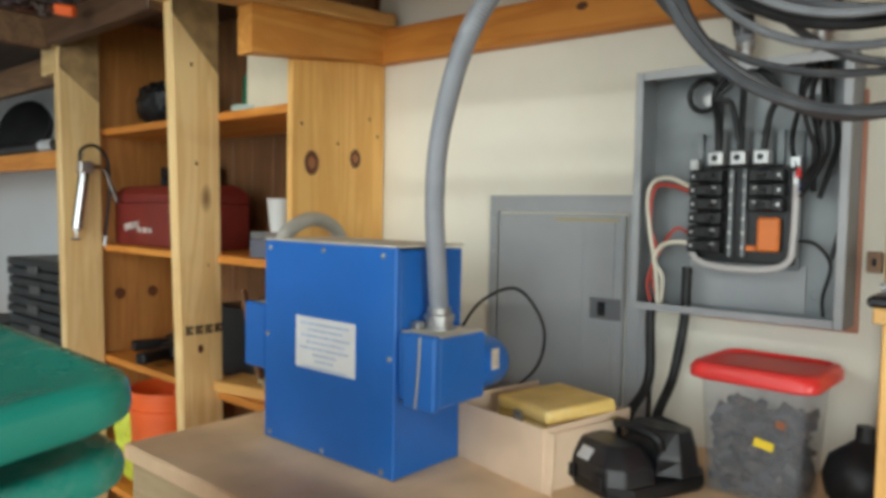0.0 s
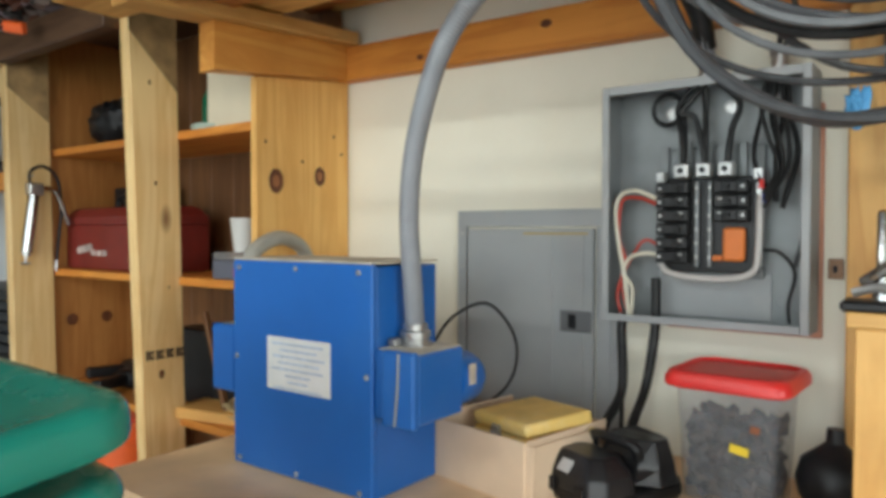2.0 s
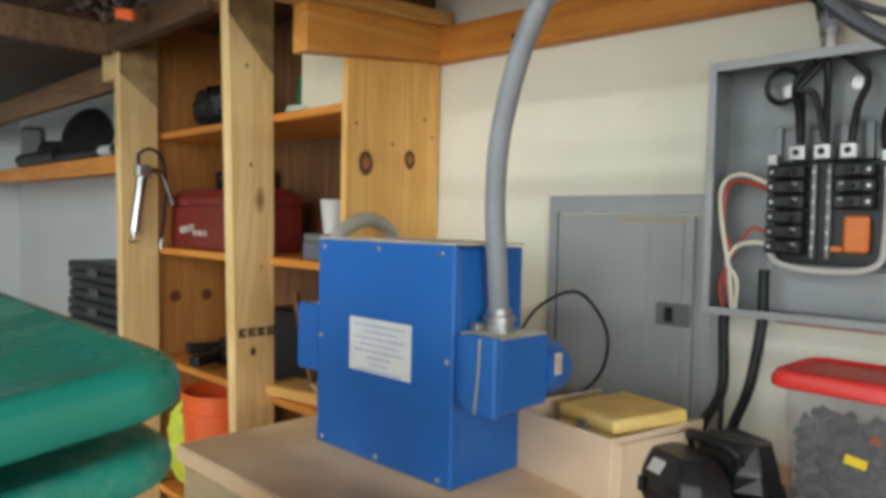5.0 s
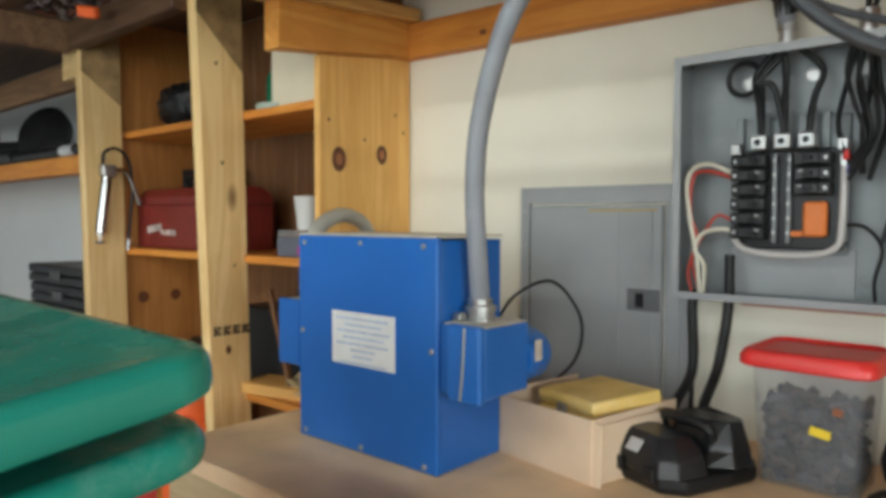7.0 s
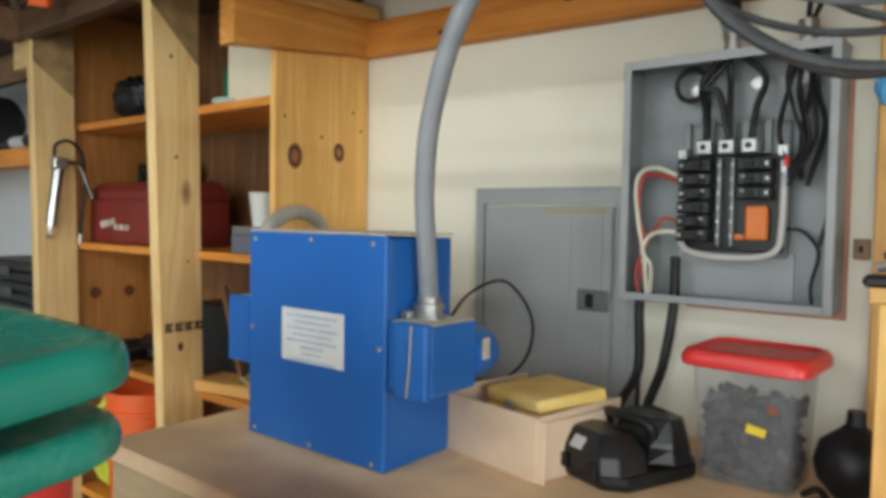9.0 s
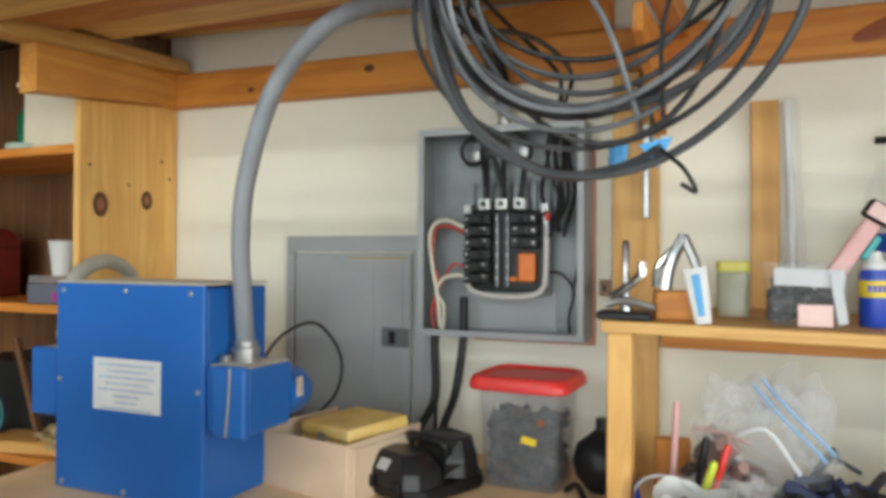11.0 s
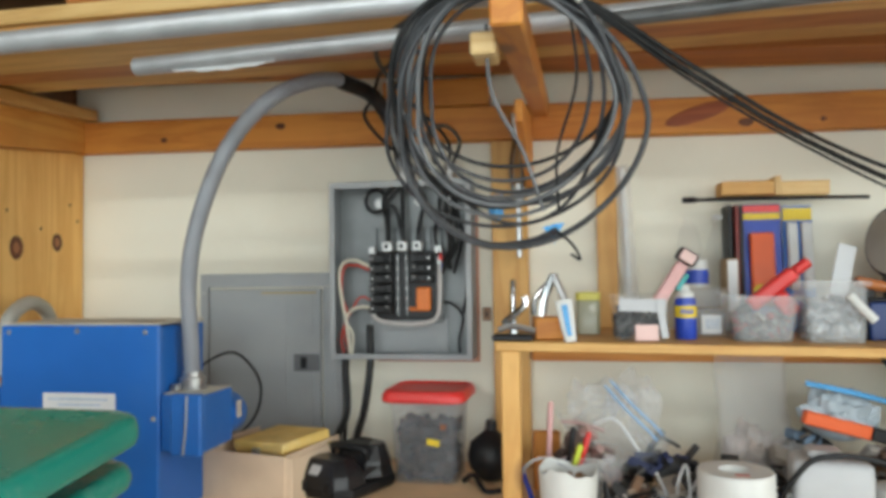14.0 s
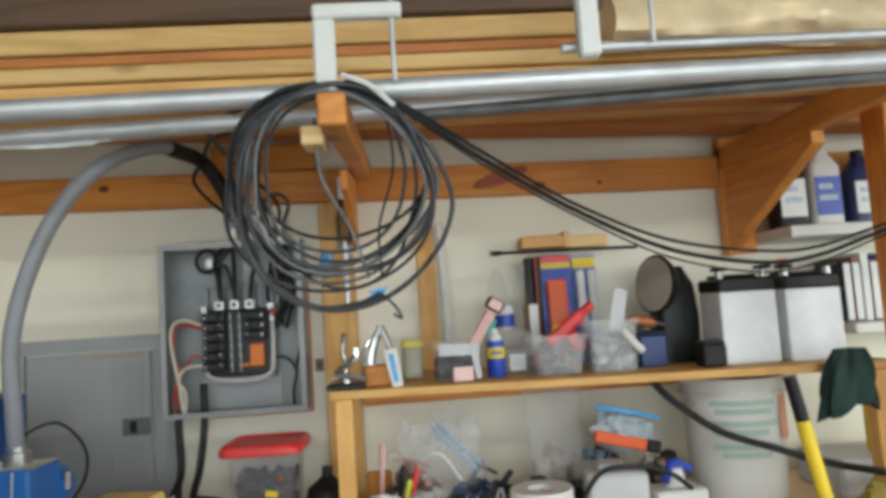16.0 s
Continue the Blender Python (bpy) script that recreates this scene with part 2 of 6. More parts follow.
def mesh(name, bm, material, parent=None, label="", smooth=False, sharp=40):
    me = bpy.data.meshes.new(name)
    bm.normal_update()
    bm.to_mesh(me)
    bm.free()
    if smooth:
        me.polygons.foreach_set("use_smooth", [True] * len(me.polygons))
        me.set_sharp_from_angle(angle=radians(sharp))
    me.materials.append(material)
    ob = new(name, me)
    if parent:
        ob.parent = parent
    if label:
        ob["label"] = label
    return ob


def part(name, bm, material, parent, label="", smooth=False):
    return mesh(name, bm, material, parent, label, smooth)


def thing(name, m, label, category, group="", kind=""):
    ob = new(name)
    ob.matrix_world = m
    ob.empty_display_size = 0.05
    return tagged(ob, label, category, group, kind)


def boxb(bm, x0, x1, y0, y1, z0, z1, bevel=0.0, m=None, seg=1):
    vs = [bm.verts.new((x, y, z)) for x in (x0, x1) for y in (y0, y1) for z in (z0, z1)]
    f = [(0, 1, 3, 2), (4, 6, 7, 5), (0, 4, 5, 1), (2, 3, 7, 6), (0, 2, 6, 4), (1, 5, 7, 3)]
    fs = [bm.faces.new([vs[i] for i in q]) for q in f]
    if bevel:
        es = list({e for q in fs for e in q.edges})
        r = bmesh.ops.bevel(bm, geom=es, offset=bevel, segments=seg, affect="EDGES", profile=0.5)
        vs = list({v for q in r["faces"] for v in q.verts} | {v for v in vs if v.is_valid})
    if m is not None:
        bmesh.ops.transform(bm, matrix=m, verts=[v for v in vs if v.is_valid])
    return bm


def box(x0, x1, y0, y1, z0, z1, bevel=0.0015, m=None, seg=1):
    return boxb(bmesh.new(), x0, x1, y0, y1, z0, z1, bevel, m, seg)


def smooth_line(pts, n):
    """Catmull-Rom line through the points."""
    p = [Vector(q) for q in pts]
    p = [p[0] * 2 - p[1]] + p + [p[-1] * 2 - p[-2]]
    out = []
    for i in range(1, len(p) - 2):
        a, b, c, d = p[i - 1 : i + 3]
        for k in range(n):
            t = k / n
            out.append(0.5 * (2 * b + (c - a) * t + (2 * a - 5 * b + 4 * c - d) * t * t + (3 * b - a - 3 * c + d) * t**3))
    out.append(p[-2])
    return out


def tubeb(bm, pts, r, sides=10, n=8, ribs=0.0):
    """A round cable or pipe along a smooth line; r is a radius or a function of 0..1."""
    line = smooth_line(pts, n) if n > 1 else [Vector(q) for q in pts]
    up, rings = None, []
    for i, q in enumerate(line):
        d = (line[min(i + 1, len(line) - 1)] - line[max(i - 1, 0)]).normalized()
        if up is None:
            up = d.orthogonal().normalized()
        up = (up - d * up.dot(d)).normalized()
        side = d.cross(up)
        rad = r(i / (len(line) - 1)) if callable(r) else r
        if ribs and i % 2:
            rad *= 1 - ribs
        rings.append([bm.verts.new(q + (up * math.cos(a) + side * math.sin(a)) * rad) for a in (2 * math.pi * k / sides for k in range(sides))])
    for a, b in zip(rings, rings[1:]):
        for k in range(sides):
            bm.faces.new((a[k], a[(k + 1) % sides], b[(k + 1) % sides], b[k]))
    bm.faces.new(rings[0][::-1])
    bm.faces.new(rings[-1])
    return bm


def tube(pts, r, sides=10, n=8, ribs=0.0):
    return tubeb(bmesh.new(), pts, r, sides, n, ribs)


def lathe(profile, sides=24, bm=None, m=None):
    """A turned form about z from (radius, height) pairs."""
    bm = bm or bmesh.new()
    rings = []
    for r, z in profile:
        rings.append([bm.verts.new((r * math.cos(a), r * math.sin(a), z)) for a in (2 * math.pi * k / sides for k in range(sides))])
    for a, b in zip(rings, rings[1:]):
        for k in range(sides):
            bm.faces.new((a[k], a[(k + 1) % sides], b[(k + 1) % sides], b[k]))
    if profile[0][0] > 1e-5:
        bm.faces.new(rings[0][::-1])
    if profile[-1][0] > 1e-5:
        bm.faces.new(rings[-1])
    bmesh.ops.remove_doubles(bm, verts=bm.verts[:], dist=1e-6)
    if m is not None:
        bmesh.ops.transform(bm, matrix=m, verts=[v for ring in rings for v in ring if v.is_valid])
    return bm


def rounded(w, d, r, n=5):
    """Corners of a rounded rectangle, centred, anticlockwise."""
    out = []
    for cx, cy, a0 in ((w / 2 - r, d / 2 - r, 0), (-w / 2 + r, d / 2 - r, 90), (-w / 2 + r, -d / 2 + r, 180), (w / 2 - r, -d / 2 + r, 270)):
        for k in range(n + 1):
            a = radians(a0 + 90 * k / n)
            out.append((cx + r * math.cos(a), cy + r * math.sin(a)))
    return out


def loft(levels, bm=None, cap=(True, True)):
    """Skin over (outline, height) levels of equal count."""
    bm = bm or bmesh.new()
    rings = [[bm.verts.new((x, y, z)) for x, y in o] for o, z in levels]
    k = len(rings[0])
    for a, b in zip(rings, rings[1:]):
        for i in range(k):
            bm.faces.new((a[i], a[(i + 1) % k], b[(i + 1) % k], b[i]))
    if cap[0]:
        bm.faces.new(rings[0][::-1])
    if cap[1]:
        bm.faces.new(rings[-1])
    return bm


def tub(w, d, h, taper, r, wall=0.0025, rim=0.006):
    """An open plastic tub with a rim, thin walls and a flat bottom."""
    o = lambda f, e=0.0: rounded(w * f + e, d * f + e, r)
    return loft([(o(taper), 0), (o(1), h - 0.012), (o(1, rim * 2), h - 0.01), (o(1, rim * 2), h), (o(1, -wall * 2), h), (o(taper, -wall * 2), wall)])


def crumple(w, d, h, seed, n=3, power=0.45):
    """A lumpy heap or bag."""
    bm = bmesh.new()
    bmesh.ops.create_icosphere(bm, subdivisions=n + 2, radius=1)
    for f in bm.faces:
        f.smooth = True
    for v in bm.verts:
        q = v.co.copy()
        k = 1 + power * noise.noise(q * 1.7 + Vector((seed, 0, seed))) + power * 0.5 * noise.noise(q * 4.1 + Vector((0, seed, 0)))
        k -= power * 0.3 * abs(noise.noise(q * 3.3 + Vector((seed, seed, 3)))) + power * 0.12 * abs(noise.noise(q * 10.7 + Vector((2, seed, 3))))
        v.co = Vector((q.x * w / 2 * k, q.y * d / 2 * k, max(0, (q.z * 0.5 + 0.5)) * h * k))
    return bm


def mixed(name, colours, rough=0.5):
    """One colour for each loose piece of a joined heap, out of a short list."""
    m = bpy.data.materials.new(name)
    m.use_nodes = True
    t = m.node_tree
    geo = t.nodes.new("ShaderNodeNewGeometry")
    ramp = t.nodes.new("ShaderNodeValToRGB")
    ramp.color_ramp.interpolation = "CONSTANT"
    while len(ramp.color_ramp.elements) < len(colours):
        ramp.color_ramp.elements.new(0.5)
    for i, c in enumerate(colours):
        ramp.color_ramp.elements[i].position = i / len(colours)
        ramp.color_ramp.elements[i].color = (*c, 1)
    t.links.new(geo.outputs["Random Per Island"], ramp.inputs[0])
    co = t.nodes.new("ShaderNodeTexCoord")
    n = node(t, "ShaderNodeTexNoise", Scale=60.0, Detail=4.0)
    t.links.new(co.outputs["Object"], n.inputs["Vector"])
    mr = node(t, "ShaderNodeMapRange")
    mr.inputs[3].default_value, mr.inputs[4].default_value = 0.65, 1.3
    t.links.new(n.outputs[0], mr.inputs[0])
    hsv = t.nodes.new("ShaderNodeHueSaturation")
    t.links.new(mr.outputs[0], hsv.inputs["Value"])
    t.links.new(ramp.outputs[0], hsv.inputs["Color"])
    b = t.nodes["Principled BSDF"]
    t.links.new(hsv.outputs[0], b.inputs["Base Color"])
    b.inputs["Roughness"].default_value = rough
    return m


def oddments(w, d, h, seed, n=46):
    """A heap of small loose pieces: blocks, rods, rings and bent wires in a dome."""
    q = random.Random(seed)
    bm = bmesh.new()
    for i in range(n):
        a, r = q.uniform(0, 2 * math.pi), math.sqrt(q.random())
        x, y = 0.5 * w * r * math.cos(a), 0.5 * d * r * math.sin(a)
        z = h * (1 - r * r) * q.uniform(0.15, 0.85) + 0.008
        m = pose(x, y, z, q.uniform(-50, 50), q.uniform(-50, 50), q.uniform(0, 180))
        kind = i % 4
        if kind < 2:
            s = q.uniform(0.012, 0.034)
            boxb(bm, -s, s, -s * 0.55, s * 0.55, -s * 0.3, s * 0.3, 0.002, m)
        elif kind == 2:
            s = q.uniform(0.02, 0.05)
            tubeb(bm, [m @ Vector(p) for p in ((-s, 0, 0), (0, 0.006, 0.004), (s, 0, 0))], q.uniform(0.003, 0.009), 8, 3)
        else:
            s = q.uniform(0.012, 0.026)
            lathe([(s * 0.5, 0), (s, 0.0), (s, 0.012), (s * 0.5, 0.012)], 14, bm, m)
    low = min(v.co.z for v in bm.verts)
    for v in bm.verts:
        v.co.z = max(0.0, v.co.z) if low < 0 else v.co.z - low
    return bm


def packed(w, d, h, seed, n, size=0.022):
    """Small parts thrown into a tub: blocks and short rods that fill it to an uneven top."""
    q = random.Random(seed)
    bm = bmesh.new()
    for i in range(n):
        sx, sy, sz = (q.uniform(0.35, 1.0) * size for _ in range(3))
        x, y = q.uniform(-0.5, 0.5) * (w - size * 0.7), q.uniform(-0.5, 0.5) * (d - size * 0.7)
        z = size * 0.5 + (h - size * 0.7) * q.random() * (0.95 + 0.05 * math.sin(9 * x / w + seed))
        m = pose(x, y, z, q.uniform(-40, 40), q.uniform(-40, 40), q.uniform(0, 180))
        if i % 3:
            boxb(bm, -sx, sx, -sy * 0.6, sy * 0.6, -sz * 0.5, sz * 0.5, 0.0, m)
        else:
            tubeb(bm, [m @ Vector((-sx * 1.2, 0, 0)), m @ Vector((0, sy * 0.2, 0)), m @ Vector((sx * 1.2, 0, 0))], sz * 0.3, 7, 2)
    for v in bm.verts:
        v.co = Vector((min(max(v.co.x, -w / 2), w / 2), min(max(v.co.y, -d / 2), d / 2), max(0.003, v.co.z)))
    return bm


def single(name, bm, material, m, label, category, group="", kind="", smooth=False):
    ob = mesh(name, bm, material, smooth=smooth)
    ob.matrix_world = m
    return tagged(ob, label, category, group, kind)


I4 = Matrix.Identity(4)
BENCH = 0.90
rng = random.Random(4)


def shelf_z(x):
    """Top of the right-hand shelf, which sags a little towards its far end."""
    return 1.247 - 0.014 * (x - 0.45)

# ---- the room ----


def structure(name, bm, material, label, category):
    return tagged(mesh(name, bm, material), label, category, "", "structure")


structure("floor", box(-5.2, 4.2, -5.4, 0.2, -0.12, 0.0, 0), concrete, "grey stained concrete garage floor", "floor")
structure("wall_north", box(-5.2, 4.2, 0.0, 0.14, 0.0, 2.75, 0), wallpaint, "cream painted drywall with scuffs behind the bench", "wall")
# side wall colour carries the cool, dim daylight of this end
structure("wall_west", box(-5.2, -5.06, -5.4, 0.0, 0.0, 2.75, 0), surface("cool_daylight_tint", (0.60, 0.64, 0.66), 0.65, vary=0.04, scale=2.5), "side wall of the garage tinted for cool dim daylight", "wall")
bm = box(4.06, 4.2, -5.4, -3.35, 0, 2.75, 0)
boxb(bm, 4.06, 4.2, -1.85, 0.0, 0, 2.75)
boxb(bm, 4.06, 4.2, -3.35, -1.85, 0, 1.15)
boxb(bm, 4.06, 4.2, -3.35, -1.85, 2.25, 2.75)
structure("wall_east", bm, wallpaint, "cream side wall with a window opening", "wall")
bm = box(-5.06, -2.1, -5.4, -5.26, 0, 2.75, 0)
boxb(bm, 3.1, 4.06, -5.4, -5.26, 0, 2.75)
boxb(bm, -2.1, 3.1, -5.4, -5.26, 2.6, 2.75)
structure("wall_south", bm, wallpaint, "cream front wall with the open garage doorway", "wall")
structure("ceiling", box(-5.2, 4.2, -5.4, 0.14, 2.75, 2.85, 0), ceilpaint, "dusty brown board ceiling", "ceiling")

# added sheet: cool dim daylight on the cream wall, put in as colour
structure("wall_north_panel", box(-5.05, -2.252, -0.0045, -0.0005, 0.0, 2.74, 0), surface("cool_daylight_tint", (0.60, 0.64, 0.66), 0.65, vary=0.04, scale=2.5), "thin added sheet tinted for cool dim daylight behind the tool shelf", "wall")

# ledger beam along the wall, a little out of level
beam = structure("trim_ledger", box(-1.2, 1.2, -0.022, 0.022, -0.045, 0.045, 0.003), amber_x, "amber pine ledger board nailed along the wall", "beam")
beam.matrix_world = pose(0.02, -0.022, 1.783, 0, 0.9, 0)
beam = structure("trim_ledger_end", box(-0.9, 0.9, -0.022, 0.022, -0.045, 0.045, 0.003), amber_x, "amber pine ledger board nailed along the wall", "beam")
beam.matrix_world = pose(2.13, -0.022, 1.749, 0, 0.9, 0)

ledger = bpy.data.objects["trim_ledger"]
for x, z, r, long, turn in ((0.545, 0.004, 0.020, 4.2, 17), (0.655, -0.022, 0.010, 1.8, 0), (-0.55, 0.012, 0.009, 1.6, 0), (0.83, -0.02, 0.006, 1.2, 0), (-0.9, -0.015, 0.007, 1.5, 0)):
    part("knot", lathe([(r, 0), (r * 0.8, 0.001), (0, 0.0012)], 16, None, pose(x, -0.0222, z, 90, 0, 0) @ Matrix.Rotation(radians(turn), 4, "Z") @ Matrix.Diagonal((long, 1, 1, 1))), timber("pitch_streak", axis="X", pale=(0.34, 0.085, 0.022), dark=(0.20, 0.045, 0.012), knots=False) if long > 3 else knot_mat, ledger)

# ---- workbench ----
bench = thing("workbench", I4, "worn plywood workbench standing against the wall", "workbench")
part("top", box(-1.085, 1.95, -0.775, -0.004, BENCH - 0.032, BENCH, 0.004), ply, bench, "worn tan plywood top")
part("front_rail", box(-1.08, 1.94, -0.76, -0.717, BENCH - 0.125, BENCH - 0.033, 0.003), ply_edge, bench)
part("side_rail", box(-1.08, -1.042, -0.716, -0.02, BENCH - 0.125, BENCH - 0.033, 0.003), wood_y, bench)
for x in (-1.045, 0.42, 1.85):
    for y in (-0.71, -0.11):
        part("leg", box(x, x + 0.089, y, y + 0.089, 0, BENCH - 0.034, 0.003), wood_z, bench)

# ---- shelf unit left of the bench ----
unit = thing("shelf_unit", I4, "open knotty pine shelf unit fixed against the wall", "shelf unit")
side_bm = box(-1.186, -1.166, -0.320, -0.003, 0, 1.72, 0.002)
for v in side_bm.verts:
    if v.co.z > 1.0:
        v.co.z += 0.004 + (v.co.y + 0.32) * 0.122
side = part("side_panel", side_bm, board_z, unit, "amber board with two large round knots")
for y, z, r in ((-0.258, 1.475, 0.021), (-0.111, 1.495, 0.017)):
    ring = bmesh.new()
    lathe([(r * 1.12, 0), (r * 1.06, 0.0016), (r * 0.62, 0.002), (r * 0.56, 0.0006)], 20, ring, pose(-1.1665, y, z, 0, 90, 0) @ Matrix.Diagonal((1.35, 1, 1, 1)))
    part("knot", ring, knot_mat, side)
    core = lathe([(r * 0.57, 0), (r * 0.5, 0.0012), (0, 0.0014)], 16, None, pose(-1.1665, y, z, 0, 90, 0) @ Matrix.Diagonal((1.35, 1, 1, 1)))
    part("knot_core", core, knot_heart, side)
for y, z in ((-0.172, 1.53), (-0.06, 1.605), (-0.03, 1.56), (-0.29, 1.57)):
    part("small_knot", lathe([(0.005, 0), (0.004, 0.001), (0, 0.0012)], 10, None, pose(-1.1665, y, z, 0, 90, 0)), knot_mat, side)
# amber board browned and darkened for the shade under the shelves
far = part("far_side_panel", box(-2.25, -2.23, -0.318, -0.003, 0, 2.0, 0.002), timber("shaded_side_board", axis="Z", pale=(0.50, 0.22, 0.055), dark=(0.38, 0.14, 0.03)), unit)
for y, z in ((-0.25, 1.05), (-0.13, 1.05)):
    part("knot", lathe([(0.02, 0), (0.012, 0.0015), (0, 0.001)], 14, None, pose(-2.2295, y, z, 0, 90, 0)), knot_mat, far)
# back boards hold the unit's inner shade in their colour
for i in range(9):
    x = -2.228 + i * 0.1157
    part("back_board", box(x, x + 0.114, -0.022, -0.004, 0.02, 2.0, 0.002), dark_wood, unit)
for z, n in ((1.618, "top_shelf"), (1.226, "middle_shelf"), (0.845, "lower_shelf"), (0.40, "bottom_shelf")):
    part(n, box(-2.228, -1.188, -0.318, -0.024, z - 0.022, z, 0.002), amber_x, unit)
for z in (1.596, 1.204):
    part("cleat", box(-1.211, -1.1875, -0.30, -0.03, z - 0.045, z - 0.001, 0.002), amber_y, unit)

# ---- lumber rack over the bench ----
rack = thing("lumber_rack", I4, "pine lumber rack arms carrying boards over the bench", "rack")
h_arm = bmesh.new()
for x0, x1 in ((-1.186, -1.132),):
    vs = [h_arm.verts.new((x, y, z)) for x in (x0, x1) for y, z in ((-0.46, 1.709), (-0.002, 1.765), (-0.002, 1.851), (-0.46, 1.819))]
    for q in ((0, 1, 2, 3), (7, 6, 5, 4), (0, 4, 5, 1), (1, 5, 6, 2), (2, 6, 7, 3), (3, 7, 4, 0)):
        h_arm.faces.new([vs[i] for i in q])
part("header_board", h_arm, timber("header_pine", axis="Y", pale=(0.80, 0.38, 0.080), dark=(0.66, 0.25, 0.042)), rack, "wide amber board under the rack ledge")
arm2 = box(-0.045, 0.045, -0.02, 0.62, 0, 0.034, 0.003)
bmesh.ops.transform(arm2, matrix=pose(-1.150, -0.640, 1.8085, 3.9, 0, 0), verts=arm2.verts[:])
part("ledge", arm2, wood_y, rack, "pale two-by-four ledge")
ARM_TILT = 6.5


def arm_z(y):
    """Top of the middle arm, which drops towards its tip."""
    return 1.727 + (y + 1.03) * math.tan(radians(ARM_TILT))


arm = box(-0.020, 0.020, 0, 1.03, -0.046, 0, 0.003)
bmesh.ops.transform(arm, matrix=pose(0.180, -1.035, arm_z(-1.035), ARM_TILT, 0, 0), verts=arm.verts[:])
part("arm", arm, amber_y, rack, "dark amber arm with a sawn end")
part("wall_post", box(0.048, 0.140, -0.040, -0.002, BENCH, 1.735, 0.003), wood_z, rack, "two-by-four post fixed to the wall")
gus = bmesh.new()
vs = [gus.verts.new(p) for x in (0.142, 0.158) for p in ((x, -0.046, 1.60), (x, -0.046, 1.788), (x, -0.42, 1.745), (x, -0.42, 1.70))]
for q in ((0, 1, 2, 3), (7, 6, 5, 4), (0, 4, 5, 1), (1, 5, 6, 2), (2, 6, 7, 3), (3, 7, 4, 0)):
    gus.faces.new([vs[i] for i in q])
part("gusset", gus, amber_y, rack)
part("wall_block", box(-0.24, 0.046, -0.040, -0.002, 1.832, 1.908, 0.003), amber_x, rack, "short amber block over the ledger")
part("block", box(0.125, 0.159, -0.95, -0.89, 1.675, 1.705, 0.003), pale_x, rack)
# the far bracket with its diagonal brace
part("wall_post", box(1.20, 1.285, -0.062, -0.024, 1.52, 1.86, 0.003), amber_z, rack)
br = bmesh.new()
vs = [br.verts.new(p) for x in (1.205, 1.235) for p in ((x, -0.064, 1.535), (x, -0.064, 1.80), (x, -0.50, 1.763), (x, -0.50, 1.735))]
for q in ((0, 1, 2, 3), (7, 6, 5, 4), (0, 4, 5, 1), (1, 5, 6, 2), (2, 6, 7, 3), (3, 7, 4, 0)):
    br.faces.new([vs[i] for i in q])
part("diagonal_brace", br, amber_y, rack, "wide amber diagonal brace")
part("far_arm", box(1.20, 1.24, -1.0, -0.024, 1.765, 1.83, 0.003), amber_y, rack)

# boards lying on the rack; each is a thing of its own
LUMBER = (  # y near, y far, z bottom, thickness, x start, x end, material
    (-0.10, -0.012, 1.916, 0.038, -1.27, 2.6, stock_x), (-0.25, -0.125, 1.889, 0.034, -1.26, 2.4, stock_amber), (-0.405, -0.275, 1.872, 0.034, -1.33, 2.7, stock_x),
    (-0.54, -0.425, 1.848, 0.034, -1.28, 2.5, stock_amber), (-0.725, -0.575, 1.822, 0.038, -1.31, 2.8, stock_x), (-0.26, -0.04, 1.958, 0.038, -1.27, 2.6, stock_amber),
    (-0.48, -0.28, 1.915, 0.038, -1.30, 2.6, stock_pale), (-0.595, -0.50, 1.884, 0.034, -1.26, 2.2, stock_x), (-0.722, -0.50, 1.9205, 0.045, -0.534, 2.7, stock_pale), (-0.70, -0.50, 1.930, 0.034, -1.3, -0.56, rafter), (-0.728, -0.61, 1.894, 0.020, -0.652, 2.4, stock_amber),
    (-0.62, -0.40, 2.01, 0.045, -1.26, 2.5, rafter), (-0.735, -0.63, 1.968, 0.07, -1.26, 2.6, rafter), (-0.74, -0.45, 2.06, 0.07, -1.25, 2.7, rafter), (-0.44, -0.05, 2.05, 0.07, -1.26, 2.7, rafter), (-0.735, -0.60, 1.8625, 0.028, -1.26, 2.4, stock_pale),
)
for y0, y1, z0, th, xa, xb, mat in LUMBER:
    slope = 2.0 if y0 > -0.26 and z0 < 1.95 else 0.0
    single("board", box(xa, xb, y0, y1, z0, z0 + th, 0.003), mat, pose(0, 0, 0, 0, slope, 0), "long sawn pine board lying on the lumber rack", "board", "boards on the rack")
# ceiling joists over all
for i in range(8):
    single("joist", box(-5.0, 4.0, -0.04, 0.0, 2.55, 2.74, 0.003), rafter, pose(0, -0.4 - i * 0.62, 0), "dark old ceiling joist", "joist", "ceiling joists", "structure")

# ---- pipes and hooks ----


def pipe(a, b, r, label):
    return single("metal_pipe", tube([a, Vector(a).lerp(Vector(b), 0.5), b], r, 16, 3), galv, I4, label, "pipe", "pipes on the rack", smooth=True)


pipe((-1.12, -0.935, 1.7395), (1.75, -1.00, 1.758), 0.0165, "galvanised steel pipe lying across the rack arms")
pipe((-0.475, -0.775, 1.750), (1.75, -0.93, 1.766), 0.0150, "galvanised steel pipe with a cut end on the rack")
# extra dark pipe, added to draw the shaded underside of the pipes above
pipe((0.30, -0.86, 1.737), (1.80, -1.06, 1.742), 0.011, "dark pipe added for the shaded underside of the rack pipes").data.materials[0] = surface("underside_shade_steel", (0.17, 0.175, 0.175), 0.42, metal=0.5, vary=0.3, scale=20)
pipe((0.53, -0.968, 1.800), (1.50, -0.972, 1.803), 0.008, "thin bright pipe held on the hook brackets")
